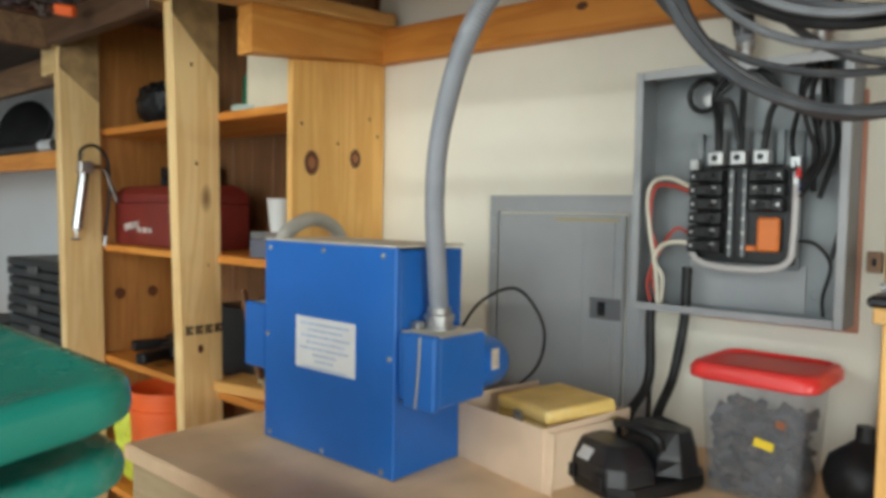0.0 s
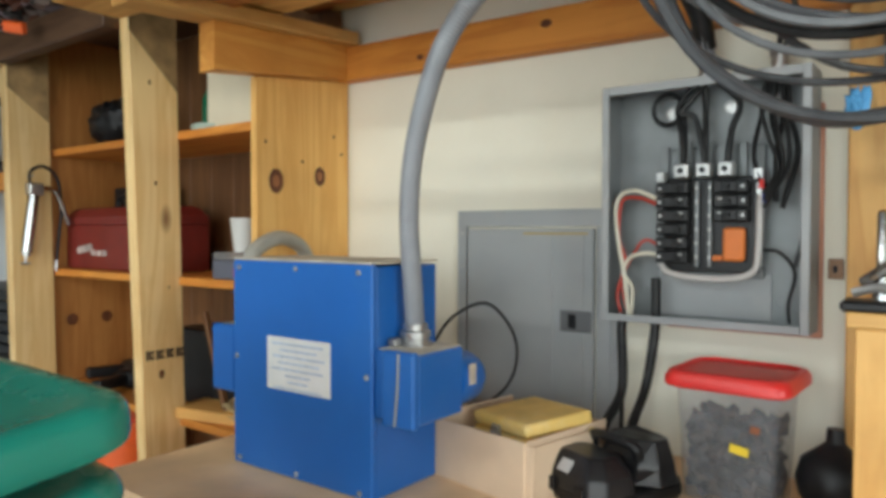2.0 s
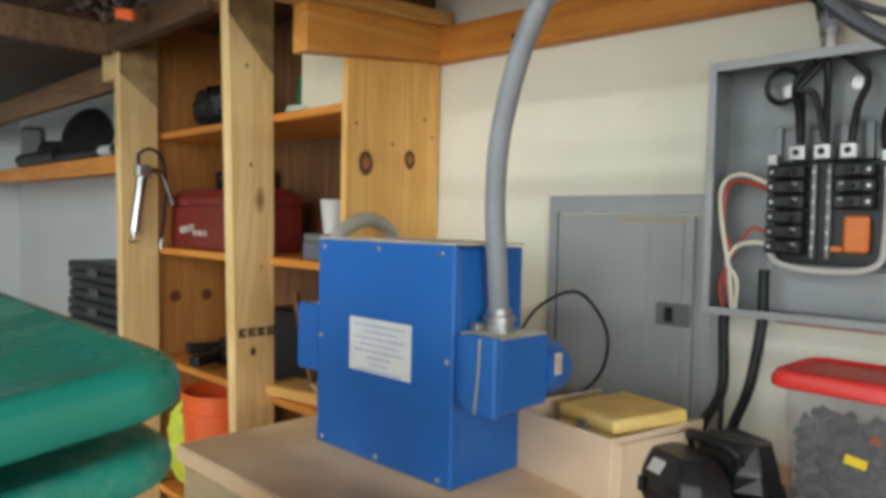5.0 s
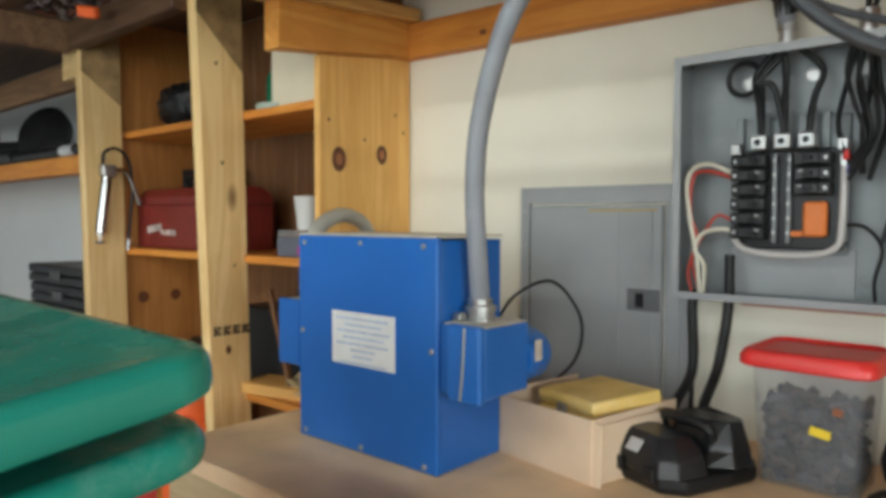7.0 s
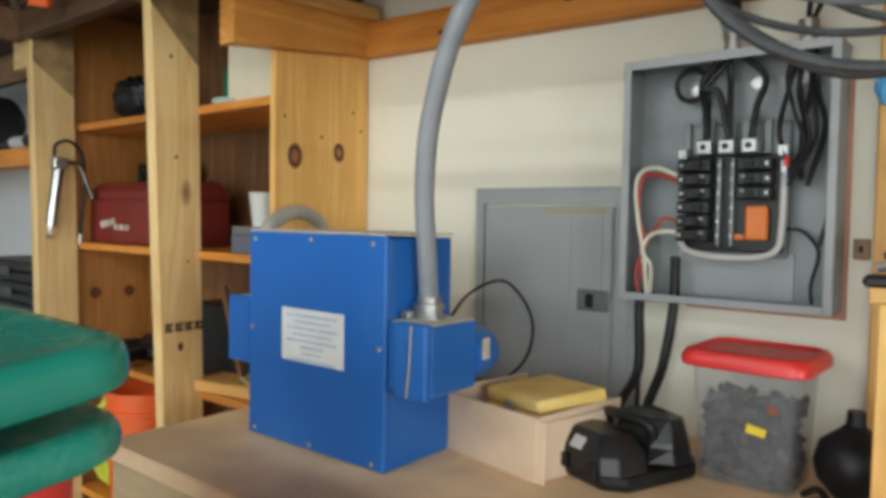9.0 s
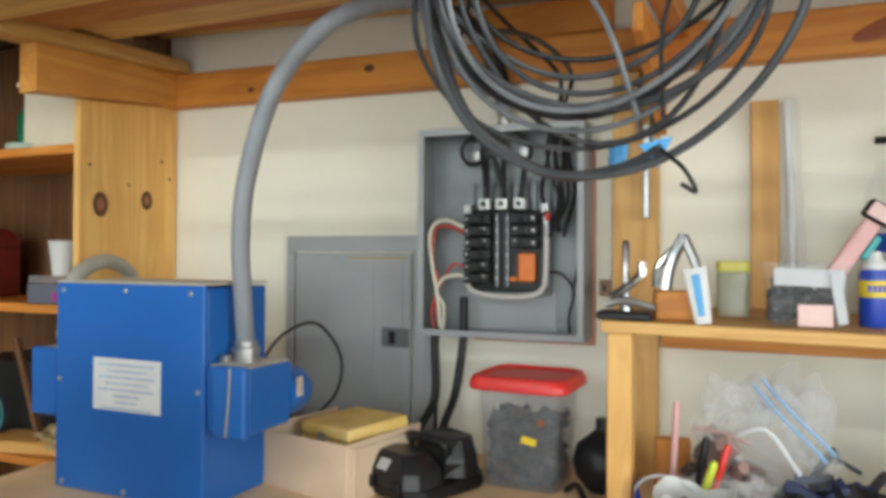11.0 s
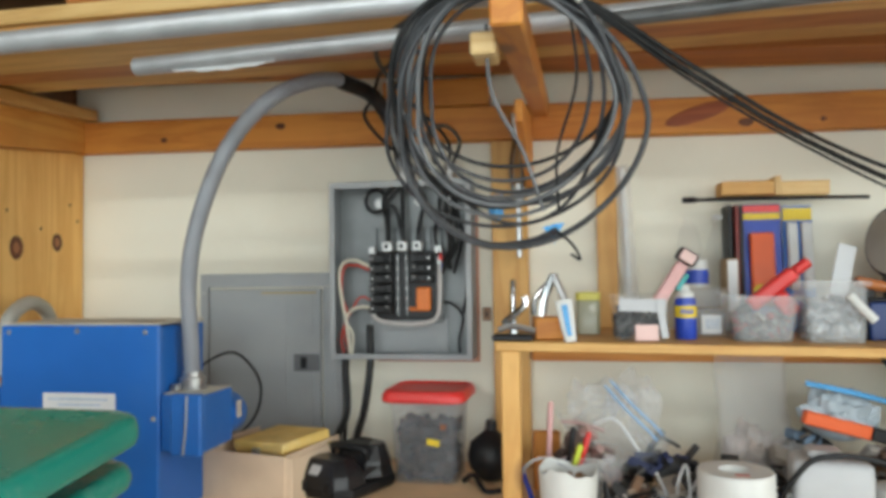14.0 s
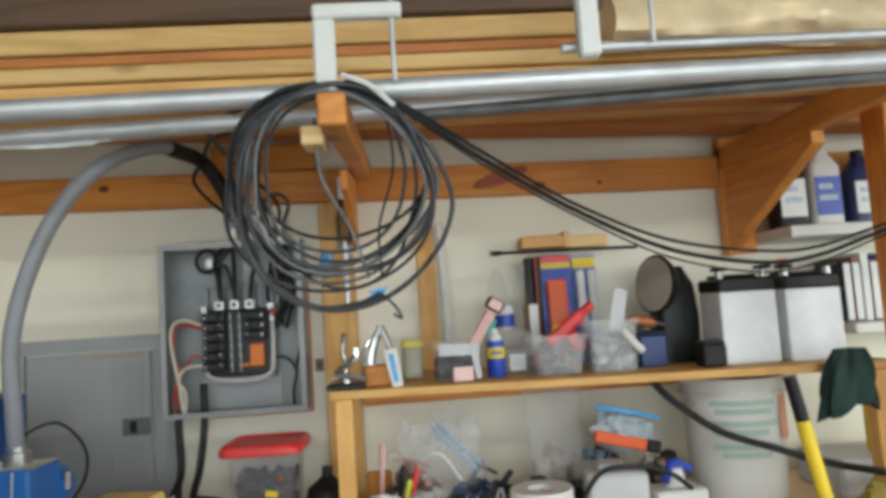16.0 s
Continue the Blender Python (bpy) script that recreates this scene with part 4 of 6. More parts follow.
for a in (((-0.335, -0.06, 1.186), (-0.337, -0.08, 1.16), (-0.331, -0.09, 1.04), (-0.335, -0.16, 0.985), (-0.33, -0.2, 0.95)), ((-0.275, -0.06, 1.26), (-0.273, -0.07, 1.16), (-0.283, -0.09, 1.05), (-0.285, -0.15, 0.99), (-0.27, -0.2, 0.95)), ((-0.345, -0.05, 1.186), (-0.350, -0.04, 1.08), (-0.35, -0.05, 0.93), (-0.345, -0.08, 0.906))):
    single("feeder_cable", tube(a, 0.0095 if a[0][0] > -0.34 else 0.0045, 10, 8), rubber, I4, "black rubber cable hanging out of the open panel", "cable", "feeder cables", smooth=True)
sw = thing("wall_switch", pose(0.028, -0.004, 1.285), "small brown switch on the wall", "switch")
part("plate", box(-0.012, 0.012, -0.006, 0.003, -0.018, 0.018, 0.002), brownp, sw)
part("toggle", box(-0.003, 0.003, -0.014, -0.0065, -0.006, 0.006, 0.001), black, sw)

# ---- things on the bench ----
cb = thing("cardboard_box", pose(-0.447, -0.293, BENCH, 0, 0, -11), "open brown cardboard box on the bench", "box")
w, d, hh = 0.224, 0.220, 0.106
part("bottom", box(-w / 2, w / 2, -d / 2, d / 2, 0.0, 0.004, 0), card, cb)
part("front_wall", box(-w / 2, w / 2, -d / 2 - 0.004, -d / 2, 0.0, hh, 0.001), card, cb)
part("back_wall", box(-w / 2, w / 2, d / 2, d / 2 + 0.004, 0.0, hh - 0.004, 0.001), card, cb)
part("left_wall", box(-w / 2 - 0.004, -w / 2, -d / 2, d / 2, 0.0, hh + 0.006, 0.001), card, cb)
part("right_wall", box(w / 2, w / 2 + 0.004, -d / 2, d / 2, 0.0, hh + 0.002, 0.001), card, cb)
part("folded_flap", box(w / 2 + 0.006, w / 2 + 0.009, -d / 2 + 0.005, d / 2 - 0.02, 0.004, hh - 0.004, 0.001, pose(0, 0, 0, 0, 2, -3)), card, cb)
part("corner_flap", box(w / 2 - 0.014, w / 2 + 0.008, -d / 2 - 0.009, -d / 2 - 0.006, 0.002, hh - 0.002, 0.001, pose(0, 0, 0, 0, 1.5, 4)), card, cb)
yc = thing("yellow_case", pose(-0.425, -0.278, BENCH + 0.068, 4, -3, -24), "yellowed hinged case lying in the cardboard box", "case")
part("lower_half", box(-0.088, 0.088, -0.075, 0.075, 0, 0.026, 0.006, None, 2), yellow, yc)
part("upper_half", box(-0.086, 0.086, -0.074, 0.074, 0.028, 0.054, 0.007, None, 2), yellow, yc)
cl = part("clasp", box(-0.012, 0.012, -0.0825, -0.0755, 0.016, 0.042, 0.002), steel, yc)
part("clasp_loop", tube([(-0.008, -0.083, 0.024), (0, -0.088, 0.034), (0.008, -0.083, 0.024)], 0.003, 8, 4), steel, cl)

bc = thing("black_case", pose(-0.268, -0.285, BENCH, 0, 0, -22), "black moulded plastic case lying on the bench", "case")
o = lambda a, b, r=0.03: rounded(a, b, r, 1)
shell = surface("dusty_black_shell", (0.012, 0.012, 0.014), 0.32, vary=0.4, scale=16, stain=(0.06, 0.06, 0.06), spec=0.4)


def facet(x, y, levels):
    bm = loft(levels)
    bmesh.ops.bevel(bm, geom=bm.edges[:], offset=0.0035, segments=2, affect="EDGES", profile=0.5)
    bmesh.ops.translate(bm, vec=(x, y, 0), verts=bm.verts[:])
    return bm


part("lower_shell", facet(0, 0.01, [(o(0.142, 0.20), 0), (o(0.152, 0.215), 0.010), (o(0.150, 0.215), 0.026)]), black, bc)
part("upper_shell", facet(0, -0.052, [(o(0.148, 0.105, 0.022), 0.027), (o(0.140, 0.098, 0.022), 0.055), (o(0.096, 0.062, 0.016), 0.086)]), shell, bc)
hump = facet(0.004, 0.056, [(o(0.142, 0.100), 0.027), (o(0.140, 0.096), 0.058), (o(0.100, 0.066, 0.02), 0.098)])
for v in hump.verts:
    v.co += Vector((noise.noise(v.co * 26), noise.noise(v.co * 24 + Vector((5, 0, 0))), 0.7 * noise.noise(v.co * 22 + Vector((0, 7, 0))))) * 0.008
part("motor_hump", hump, shell, bc)
part("handle", tube([(-0.055, 0.012, 0.070), (-0.048, 0.004, 0.094), (0.0, -0.004, 0.100), (0.045, 0.004, 0.094), (0.05, 0.012, 0.072)], 0.009, 10, 6), black, bc, smooth=True)
part("label_patch", box(-0.022, 0.006, -0.0005, 0.0005, -0.014, 0.012, 0, pose(0, -0.0945, 0.068, -40, 0, 0)), grey_plastic, bc, "small grey sticker")
for k in (-1, 1):
    part("latch", box(0.035 * k - 0.011, 0.035 * k + 0.011, -0.1095, -0.1045, 0.020, 0.044, 0.002), black, bc)

bin_ = thing("storage_bin", pose(-0.098, -0.150, BENCH, 0, 0, -2), "clear plastic bin with a red lid and dark contents", "storage bin")
oo = lambda f: rounded(0.168 * f, 0.155 * f, 0.02)
part("tub", loft([(oo(0.88), 0.0), (oo(1.0), 0.195), (oo(0.985), 0.195), (oo(0.865), 0.003)]), bin_plastic, bin_, smooth=True)
rl = lambda a: rounded(0.196 + a, 0.183 + a, 0.028)
part("lid", loft([(rl(0), 0.190), (rl(0.006), 0.193), (rl(0.006), 0.206), (rl(-0.006), 0.216), (rl(-0.022), 0.218), (rl(-0.030), 0.212), (rl(-0.06), 0.212)]), red_lid, bin_, "bright red plastic lid", True)
goods = surface("dark_contents", (0.012, 0.013, 0.018), 0.5, vary=0.8, scale=26, stain=(0.035, 0.035, 0.04), spec=0.25)
GOODS = mixed("dark_small_parts", [(0.010, 0.010, 0.012), (0.018, 0.018, 0.024), (0.035, 0.035, 0.042), (0.012, 0.012, 0.014), (0.06, 0.045, 0.04), (0.02, 0.022, 0.035)])
tagged(part("small_parts", packed(0.138, 0.126, 0.138, 5, 760, 0.017), GOODS, bin_), kind="stuff")
part("yellow_tag", box(-0.008, 0.022, -0.0785, -0.0770, 0.094, 0.108, 0, pose(0, 0, 0, 0, 10, 0)), bright_yellow, bin_)
part("orange_tag", box(0.012, 0.026, -0.0760, -0.0745, 0.135, 0.147, 0, pose(0, 0, 0, 0, 12, 0)), surface("dull_orange", (0.25, 0.08, 0.03), 0.6), bin_)
fl = thing("round_flask", pose(0.052, -0.16, BENCH), "black round rubber bulb on the bench by the bin", "bulb")
part("bulb", lathe([(0.0, 0), (0.03, 0.004), (0.052, 0.03), (0.058, 0.058), (0.050, 0.088), (0.025, 0.108), (0.014, 0.118), (0.013, 0.14), (0, 0.141)], 22), black, fl, smooth=True)
single("strap", tube([(-0.01, -0.2, BENCH + 0.006), (0.02, -0.24, BENCH + 0.03), (0.05, -0.28, BENCH + 0.008), (0.085, -0.27, BENCH + 0.007)], 0.006, 8, 6), black, I4, "short black strap lying on the bench", "strap", smooth=True)

# ---- green stacked lids near the camera ----
GREEN = pose(-0.534, -1.366, -0.012, 0, 0, -2)
LID_TILT = 8.0
stand = thing("green_lid_stack", GREEN, "stack of thick green plastic lids beside the bench", "plastic lid")


def slab(z, w, d, h, r, tw):
    g = lambda e: rounded(w + e, d + e, r, 8)
    bm = loft([(g(-0.012), z), (g(-0.003), z + 0.003), (g(0), z + 0.008), (g(0.001), z + h * 0.5), (g(0), z + h - 0.008), (g(-0.004), z + h - 0.003), (g(-0.013), z + h), (g(-0.03), z + h + 0.0008), (g(-0.034), z + h + 0.0004), (g(-0.12), z + h + 0.0010)])
    bmesh.ops.transform(bm, matrix=pose(0, 0.2, z, LID_TILT, 0, tw) @ pose(0, -0.2, -z), verts=bm.verts[:])
    return bm


part("upper_lid", slab(1.2320, 0.69, 0.40, 0.031, 0.034, 0), green, stand, smooth=True)
part("lower_lid", slab(1.1885, 0.675, 0.39, 0.025, 0.034, 0.6), green, stand, smooth=True)
body_bm = loft([(rounded(0.5, 0.3, 0.05), 0.006), (rounded(0.645, 0.36, 0.05), 1.185)])
for v in body_bm.verts:
    if v.co.z > 1.0:
        v.co.z -= (0.2 - v.co.y) * math.tan(radians(LID_TILT))
part("bin_body", body_bm, red_lid, stand, "red plastic bin body under the lids", True)

# ---- cable coil on the arm ----
coil = thing("cable_coil", I4, "coil of grey and black cable hanging on the rack arm", "cable coil")
crng = random.Random(11)
dusty_cable = surface("dusty_grey_cable", (0.13, 0.135, 0.14), 0.36, vary=0.3, scale=24, stain=(0.26, 0.26, 0.25))
for i in range(11):
    rx, rz = 0.140 + crng.uniform(-0.024, 0.018), 0.139 + crng.uniform(-0.040, 0.018)
    cx, top = 0.172 + crng.uniform(-0.014, 0.012), 1.753 - crng.uniform(0.0, 0.022)
    y0, lean = -1.012 + i * 0.0028, crng.uniform(0.09, 0.15)
    ph = crng.uniform(0, 6)
    pts = []
    for k in range(25):
        a = math.pi / 2 + k * 2 * math.pi / 24
        wob = 0.007 * math.sin(3 * a + ph)
        s = math.sin(a)
        pts.append((cx + (rx + wob) * math.cos(a) * (1.0 if s > 0 else 1.03), y0 + lean * (1 - s) * 0.5, top - rz + (rz + wob * 0.5) * s))
    part("loop", tube(pts, 0.0029 if i % 3 else 0.0040, 8, 3), rubber if i % 4 == 3 else dusty_cable if i % 2 else greycable, coil, smooth=True)
part("loop", tube([(0.16, -1.0, 1.752), (0.06, -0.97, 1.71), (0.025, -0.92, 1.60), (0.045, -0.88, 1.49), (0.12, -0.86, 1.432), (0.19, -0.87, 1.43), (0.232, -0.89, 1.444)], 0.0055, 8, 8), greycable, coil, smooth=True)
part("tail", tube([(0.232, -0.89, 1.444), (0.252, -0.90, 1.425), (0.262, -0.90, 1.405), (0.25, -0.90, 1.412)], 0.002, 8, 6), rubber, coil, smooth=True)
part("tail", tube([(0.145, -0.93, 1.72), (0.15, -0.92, 1.63), (0.19, -0.91, 1.55), (0.215, -0.91, 1.47)], 0.0026, 8, 6), dusty_cable, coil, smooth=True)
part("tail", tube([(0.255, -0.93, 1.73), (0.262, -0.92, 1.64), (0.235, -0.90, 1.55), (0.235, -0.90, 1.47)], 0.002, 6, 6), rubber, coil, smooth=True)
tape = bmesh.new()
flag = [(-0.016, 0.004), (0.002, 0.012), (0.012, 0.014), (0.006, -0.004), (0.003, -0.015), (-0.004, -0.006)]
faces = [[tape.verts.new((x, y + 0.004 * math.sin(300 * x), z)) for x, z in flag] for y in (-0.0012, 0.0012)]
tape.faces.new(faces[0])
tape.faces.new(faces[1][::-1])
for k in range(6):
    tape.faces.new((faces[0][k], faces[1][k], faces[1][(k + 1) % 6], faces[0][(k + 1) % 6]))
part("tape_flag", tape, skyblue, coil, "blue masking tape")
bpy.data.objects["tape_flag"].matrix_world = pose(0.228, -0.885, 1.443, 0, 8, 12)
part("white_sleeve", tube([(0.196, -1.022, 1.755), (0.234, -1.022, 1.739), (0.268, -1.018, 1.708)], 0.0042, 8, 5), white, coil, "short white sleeve", True)
for k, (dz, r) in enumerate(((0.0, 0.0046), (0.012, 0.0034), (-0.010, 0.0022))):
    pts = [(0.20, -1.005, 1.752 - 0.004 * k), (0.285, -0.96, 1.718 + dz * 0.5), (0.42, -0.86, 1.652 + dz), (0.60, -0.74, 1.575 + dz), (0.80, -0.64, 1.505 + dz * 1.6), (1.00, -0.60, 1.47 + dz * 2), (1.14, -0.58, 1.478 + dz * 1.5), (1.33, -0.55, 1.53 + dz), (1.70, -0.50, 1.63)]
    part("lead", tube(pts, r, 8, 7), rubber, coil, smooth=True)
# loose black leads between the coil and the panel hubs
for a in (((-0.057, -0.058, 1.675), (-0.06, -0.09, 1.74), (-0.12, -0.3, 1.80), (-0.10, -0.6, 1.80), (0.02, -0.85, 1.765), (0.15, -0.96, 1.765)), ((-0.05, -0.058, 1.675), (-0.02, -0.12, 1.72), (0.0, -0.4, 1.70), (0.02, -0.7, 1.63), (0.06, -0.86, 1.55)), ((-0.183, -0.06, 1.70), (-0.225, -0.12, 1.74), (-0.255, -0.16, 1.79), (-0.23, -0.17, 1.835), (-0.17, -0.3, 1.86), (-0.02, -0.6, 1.80))):
    single("loose_cable", tube(a, 0.0045, 8, 8), rubber, I4, "loose black cable between panel and coil", "cable", "loose cables", smooth=True)

# hanging clamp tools on the wall post
pl = thing("hanging_pliers", pose(0.118, -0.060, 1.60), "long steel pliers hanging on the post", "pliers")
part("handle", tube([(-0.012, 0, 0.0), (-0.014, -0.004, 0.07), (-0.004, 0, 0.14)], 0.006, 8, 5), chrome, pl, smooth=True)
part("handle", tube([(0.012, 0, -0.03), (0.014, -0.004, 0.06), (0.004, 0, 0.14)], 0.006, 8, 5), chrome, pl, smooth=True)
part("jaw", box(-0.014, 0.014, -0.008, 0.008, 0.135, 0.20, 0.004), steel, pl)
part("lower_bar", box(-0.004, 0.008, -0.006, 0.006, -0.17, 0.02, 0.002), steel, pl)
single("blue_rag", crumple(0.035, 0.03, 0.07, 5, 2), skyblue, pose(0.062, -0.058, 1.52), "blue cloth scrap hanging by the post", "rag")
# fluorescent tube and board leaning on the wall
lean = thing("wall_stud", I4, "bare pine board standing against the wall", "board")
part("stud", box(0.315, 0.365, -0.020, -0.001, 1.25, 1.66, 0.002), wood_z, lean)
tb = thing("clear_tube", I4, "clear plastic tube standing against the wall", "tube")
part("tube_wall", tube([(0.392, -0.075, 1.249), (0.386, -0.055, 1.45), (0.378, -0.045, 1.655)], 0.019, 14, 4), film_plastic, tb, smooth=True)
part("white_core", tube([(0.388, -0.075, 1.25), (0.383, -0.055, 1.45), (0.375, -0.045, 1.65)], 0.009, 10, 4), white, tb, smooth=True)

# ---- right-hand shelf ----
shf = thing("wall_shelf", I4, "amber pine shelf on legs standing on the bench", "shelf")
SH = box(0.095, 1.40, -0.43, -0.003, -0.019, 0.0, 0.002)
for v in SH.verts:
    v.co.z += shelf_z(v.co.x)
part("board", SH, wood_x, shf)
part("leg", box(0.105, 0.143, -0.425, -0.385, BENCH, shelf_z(0.143) - 0.0195, 0.002), wood_z, shf)
part("leg", box(1.335, 1.373, -0.425, -0.385, BENCH, shelf_z(1.35) - 0.0200, 0.002), wood_z, shf)
part("cleat", box(0.145, 1.33, -0.022, -0.004, 1.165, 1.203, 0.002), amber_x, shf)


def on(x, y, rz=0, dz=0.0):
    return pose(x, y, shelf_z(x) + dz + 0.0005, 0, 0, rz)


vb = thing("clamp_stand", on(0.130, -0.40), "chrome clamp on a black base at the shelf end", "clamp")
part("base", box(-0.042, 0.042, -0.03, 0.03, 0, 0.014, 0.004), black, vb)
part("column", lathe([(0.011, 0.0145), (0.009, 0.03), (0.006, 0.04), (0.006, 0.12), (0.003, 0.125)], 12), chrome, vb, smooth=True)
part("jaw", tube([(-0.02, 0, 0.035), (0.0, -0.008, 0.05), (0.022, 0, 0.07), (0.024, 0.004, 0.09)], 0.007, 8, 5), chrome, vb, smooth=True)
part("screw", tube([(-0.03, -0.01, 0.022), (0.0, -0.01, 0.03), (0.045, -0.01, 0.02)], 0.006, 8, 4), steel, vb, smooth=True)
sr = thing("tin_snips", on(0.205, -0.345, 10), "chrome snips standing in a small wooden block", "snips")
part("wood_block", box(-0.038, 0.038, -0.03, 0.03, 0, 0.046, 0.003), amber_x, sr)
part("blade", tube([(-0.02, 0, 0.047), (-0.012, 0, 0.09), (0.008, 0, 0.135)], 0.009, 6, 5), chrome, sr, smooth=True)
part("blade", tube([(0.035, 0, 0.047), (0.025, 0, 0.09), (0.006, 0, 0.135)], 0.008, 6, 5), steel, sr, smooth=True)
part("handle", tube([(-0.035, 0.01, 0.05), (-0.03, 0.012, 0.085), (0.0, 0.01, 0.12)], 0.006, 8, 5), chrome, sr, smooth=True)
tp = thing("glue_tube", on(0.248, -0.405, 0), "white and blue squeeze tube leaning on the shelf", "tube")
part("body", loft([(rounded(0.024, 0.014, 0.006), 0.0), (rounded(0.03, 0.014, 0.006), 0.03), (rounded(0.034, 0.004, 0.0018), 0.085)]), white, tp, smooth=True)
part("stripe", loft([(rounded(0.012, 0.0155, 0.003), 0.012), (rounded(0.013, 0.0155, 0.003), 0.03), (rounded(0.013, 0.0075, 0.0015), 0.075)]), skyblue, tp)
tp.matrix_world = on(0.245, -0.405) @ pose(0, 0, 0, 0, -9, 0)
jr = thing("glass_jar", on(0.284, -0.20), "cloudy square jar with a yellow lid", "jar")
part("body", loft([(rounded(0.052, 0.052, 0.01), 0), (rounded(0.054, 0.054, 0.01), 0.07), (rounded(0.048, 0.048, 0.01), 0.076)]), surface("cloudy_jar", (0.42, 0.42, 0.30), 0.25, vary=0.12), jr, smooth=True)
part("lid", loft([(rounded(0.056, 0.056, 0.011), 0.0765), (rounded(0.056, 0.056, 0.011), 0.092), (rounded(0.05, 0.05, 0.01), 0.095)]), surface("yellow_lid", (0.66, 0.60, 0.12), 0.5), jr, smooth=True)
bt = thing("parts_tub", on(0.385, -0.33), "clear tub of black parts with a pink label", "tub")
part("tub", tub(0.116, 0.10, 0.095, 0.9, 0.012), clearp, bt, smooth=True)
tagged(part("contents", packed(0.104, 0.088, 0.078, 3, 150, 0.014), mixed("black_parts", [(0.010, 0.010, 0.011), (0.015, 0.015, 0.016), (0.03, 0.03, 0.03), (0.12, 0.12, 0.12), (0.012, 0.012, 0.013)]), bt), kind="stuff")
part("paper_band", box(-0.046, 0.046, -0.0545, -0.0530, 0.060, 0.086, 0, pose(0, 0, 0, 0, 2, 0)), grey_plastic, bt)
part("pink_label", box(-0.012, 0.034, -0.0545, -0.0530, 0.002, 0.034, 0.001), surface("pale_pink", (0.75, 0.52, 0.48), 0.5), bt)
part("white_flap", box(0.040, 0.054, -0.058, -0.0565, 0.0, 0.075, 0.001, pose(0, 0, 0, 0, -9, 0)), grey_plastic, bt)
bs = thing("scrub_brush", on(0.440, -0.30) @ pose(0, 0, 0.095, 0, 33, 0), "pink handled brush standing in the parts tub", "brush")
part("handle", box(-0.013, 0.013, -0.009, 0.009, -0.05, 0.075, 0.005, None, 2), pink, bs)
part("head", box(-0.022, 0.022, -0.014, 0.014, 0.0755, 0.105, 0.006, None, 2), black, bs)
part("teal_grip", box(0.0135, 0.024, -0.008, 0.008, 0.02, 0.06, 0.003), teal, bs)
part("pink_pad", box(-0.016, 0.016, -0.0165, -0.0142, 0.079, 0.102, 0.001), surface("pale_pink", (0.75, 0.52, 0.48), 0.5), bs)
cn = thing("spray_can", on(0.483, -0.30), "blue spray can with a yellow shield and white cap", "spray can")
part("body", lathe([(0.0205, 0), (0.022, 0.003), (0.022, 0.078), (0.0195, 0.086)], 24), royal, cn, smooth=True)
part("yellow_band", lathe([(0.0223, 0.045), (0.0223, 0.070)], 24), bright_yellow, cn, "yellow shield")
for i in range(4):
    part("text_bar", box(-0.0125 + i * 0.0066, -0.008 + i * 0.0066, -0.0235, -0.0200, 0.053, 0.063, 0), royal, cn)
part("cap", lathe([(0.017, 0.0865), (0.017, 0.095), (0.010, 0.103), (0.008, 0.113), (0, 0.114)], 18), white, cn, smooth=True)
wb = thing("clear_case", on(0.545, -0.225), "small clear case with a white label", "case")
part("body", box(-0.034, 0.034, -0.03, 0.03, 0, 0.062, 0.004), milky, wb)
part("label", box(-0.022, 0.018, -0.0318, -0.0303, 0.008, 0.048, 0), paper, wb)
for i in range(6):
    part("text_bar", box(-0.014 + i * 0.005, -0.012 + i * 0.005, -0.0325, -0.0319, 0.018, 0.040, 0), ink, wb)
b2 = thing("clear_case", on(0.545, -0.15), "stack of clear cases behind the spray can", "case")
part("body", box(-0.05, 0.05, -0.04, 0.04, 0, 0.105, 0.006), milky, b2)
part("contents", box(-0.042, 0.042, -0.033, 0.033, 0.003, 0.06, 0.004), brownp, b2)
bj = thing("plastic_jar", pose(0.532, -0.15, shelf_z(0.53) + 0.1065), "white jar with a blue label and cap", "jar")
part("body", lathe([(0.024, 0), (0.026, 0.003), (0.026, 0.045), (0.022, 0.05)], 22), white, bj, smooth=True)
part("label", lathe([(0.0265, 0.008), (0.0265, 0.040)], 22), royal, bj)
part("cap", lathe([(0.024, 0.0505), (0.024, 0.062), (0.0, 0.063)], 22), white, bj, smooth=True)
cbt = thing("clear_bottle", pose(0.60, -0.05, shelf_z(0.6)), "tall empty clear plastic bottle", "bottle")
part("body", lathe([(0.03, 0), (0.034, 0.01), (0.034, 0.17), (0.026, 0.215), (0.012, 0.25), (0.012, 0.268)], 22), clearp, cbt, smooth=True)
part("cap", lathe([(0.0135, 0.2685), (0.0135, 0.28), (0, 0.281)], 14), white, cbt, smooth=True)
bt2 = thing("bottle_neck", pose(0.525, -0.10, shelf_z(0.52)), "clear bottle with a rounded shoulder", "bottle")
part("body", lathe([(0.03, 0), (0.033, 0.01), (0.033, 0.19), (0.022, 0.24), (0.011, 0.262), (0.011, 0.272)], 20), clearp, bt2, smooth=True)
bk = thing("book", on(0.615, -0.105), "tan hardback book standing on the shelf", "book")
part("cover", box(-0.014, 0.014, -0.025, 0.045, 0, 0.172, 0.002), surface("tan_cover", (0.35, 0.22, 0.10), 0.6, vary=0.15), bk)
part("page_block", box(-0.011, 0.011, -0.027, -0.0252, 0.004, 0.168, 0), paper, bk)
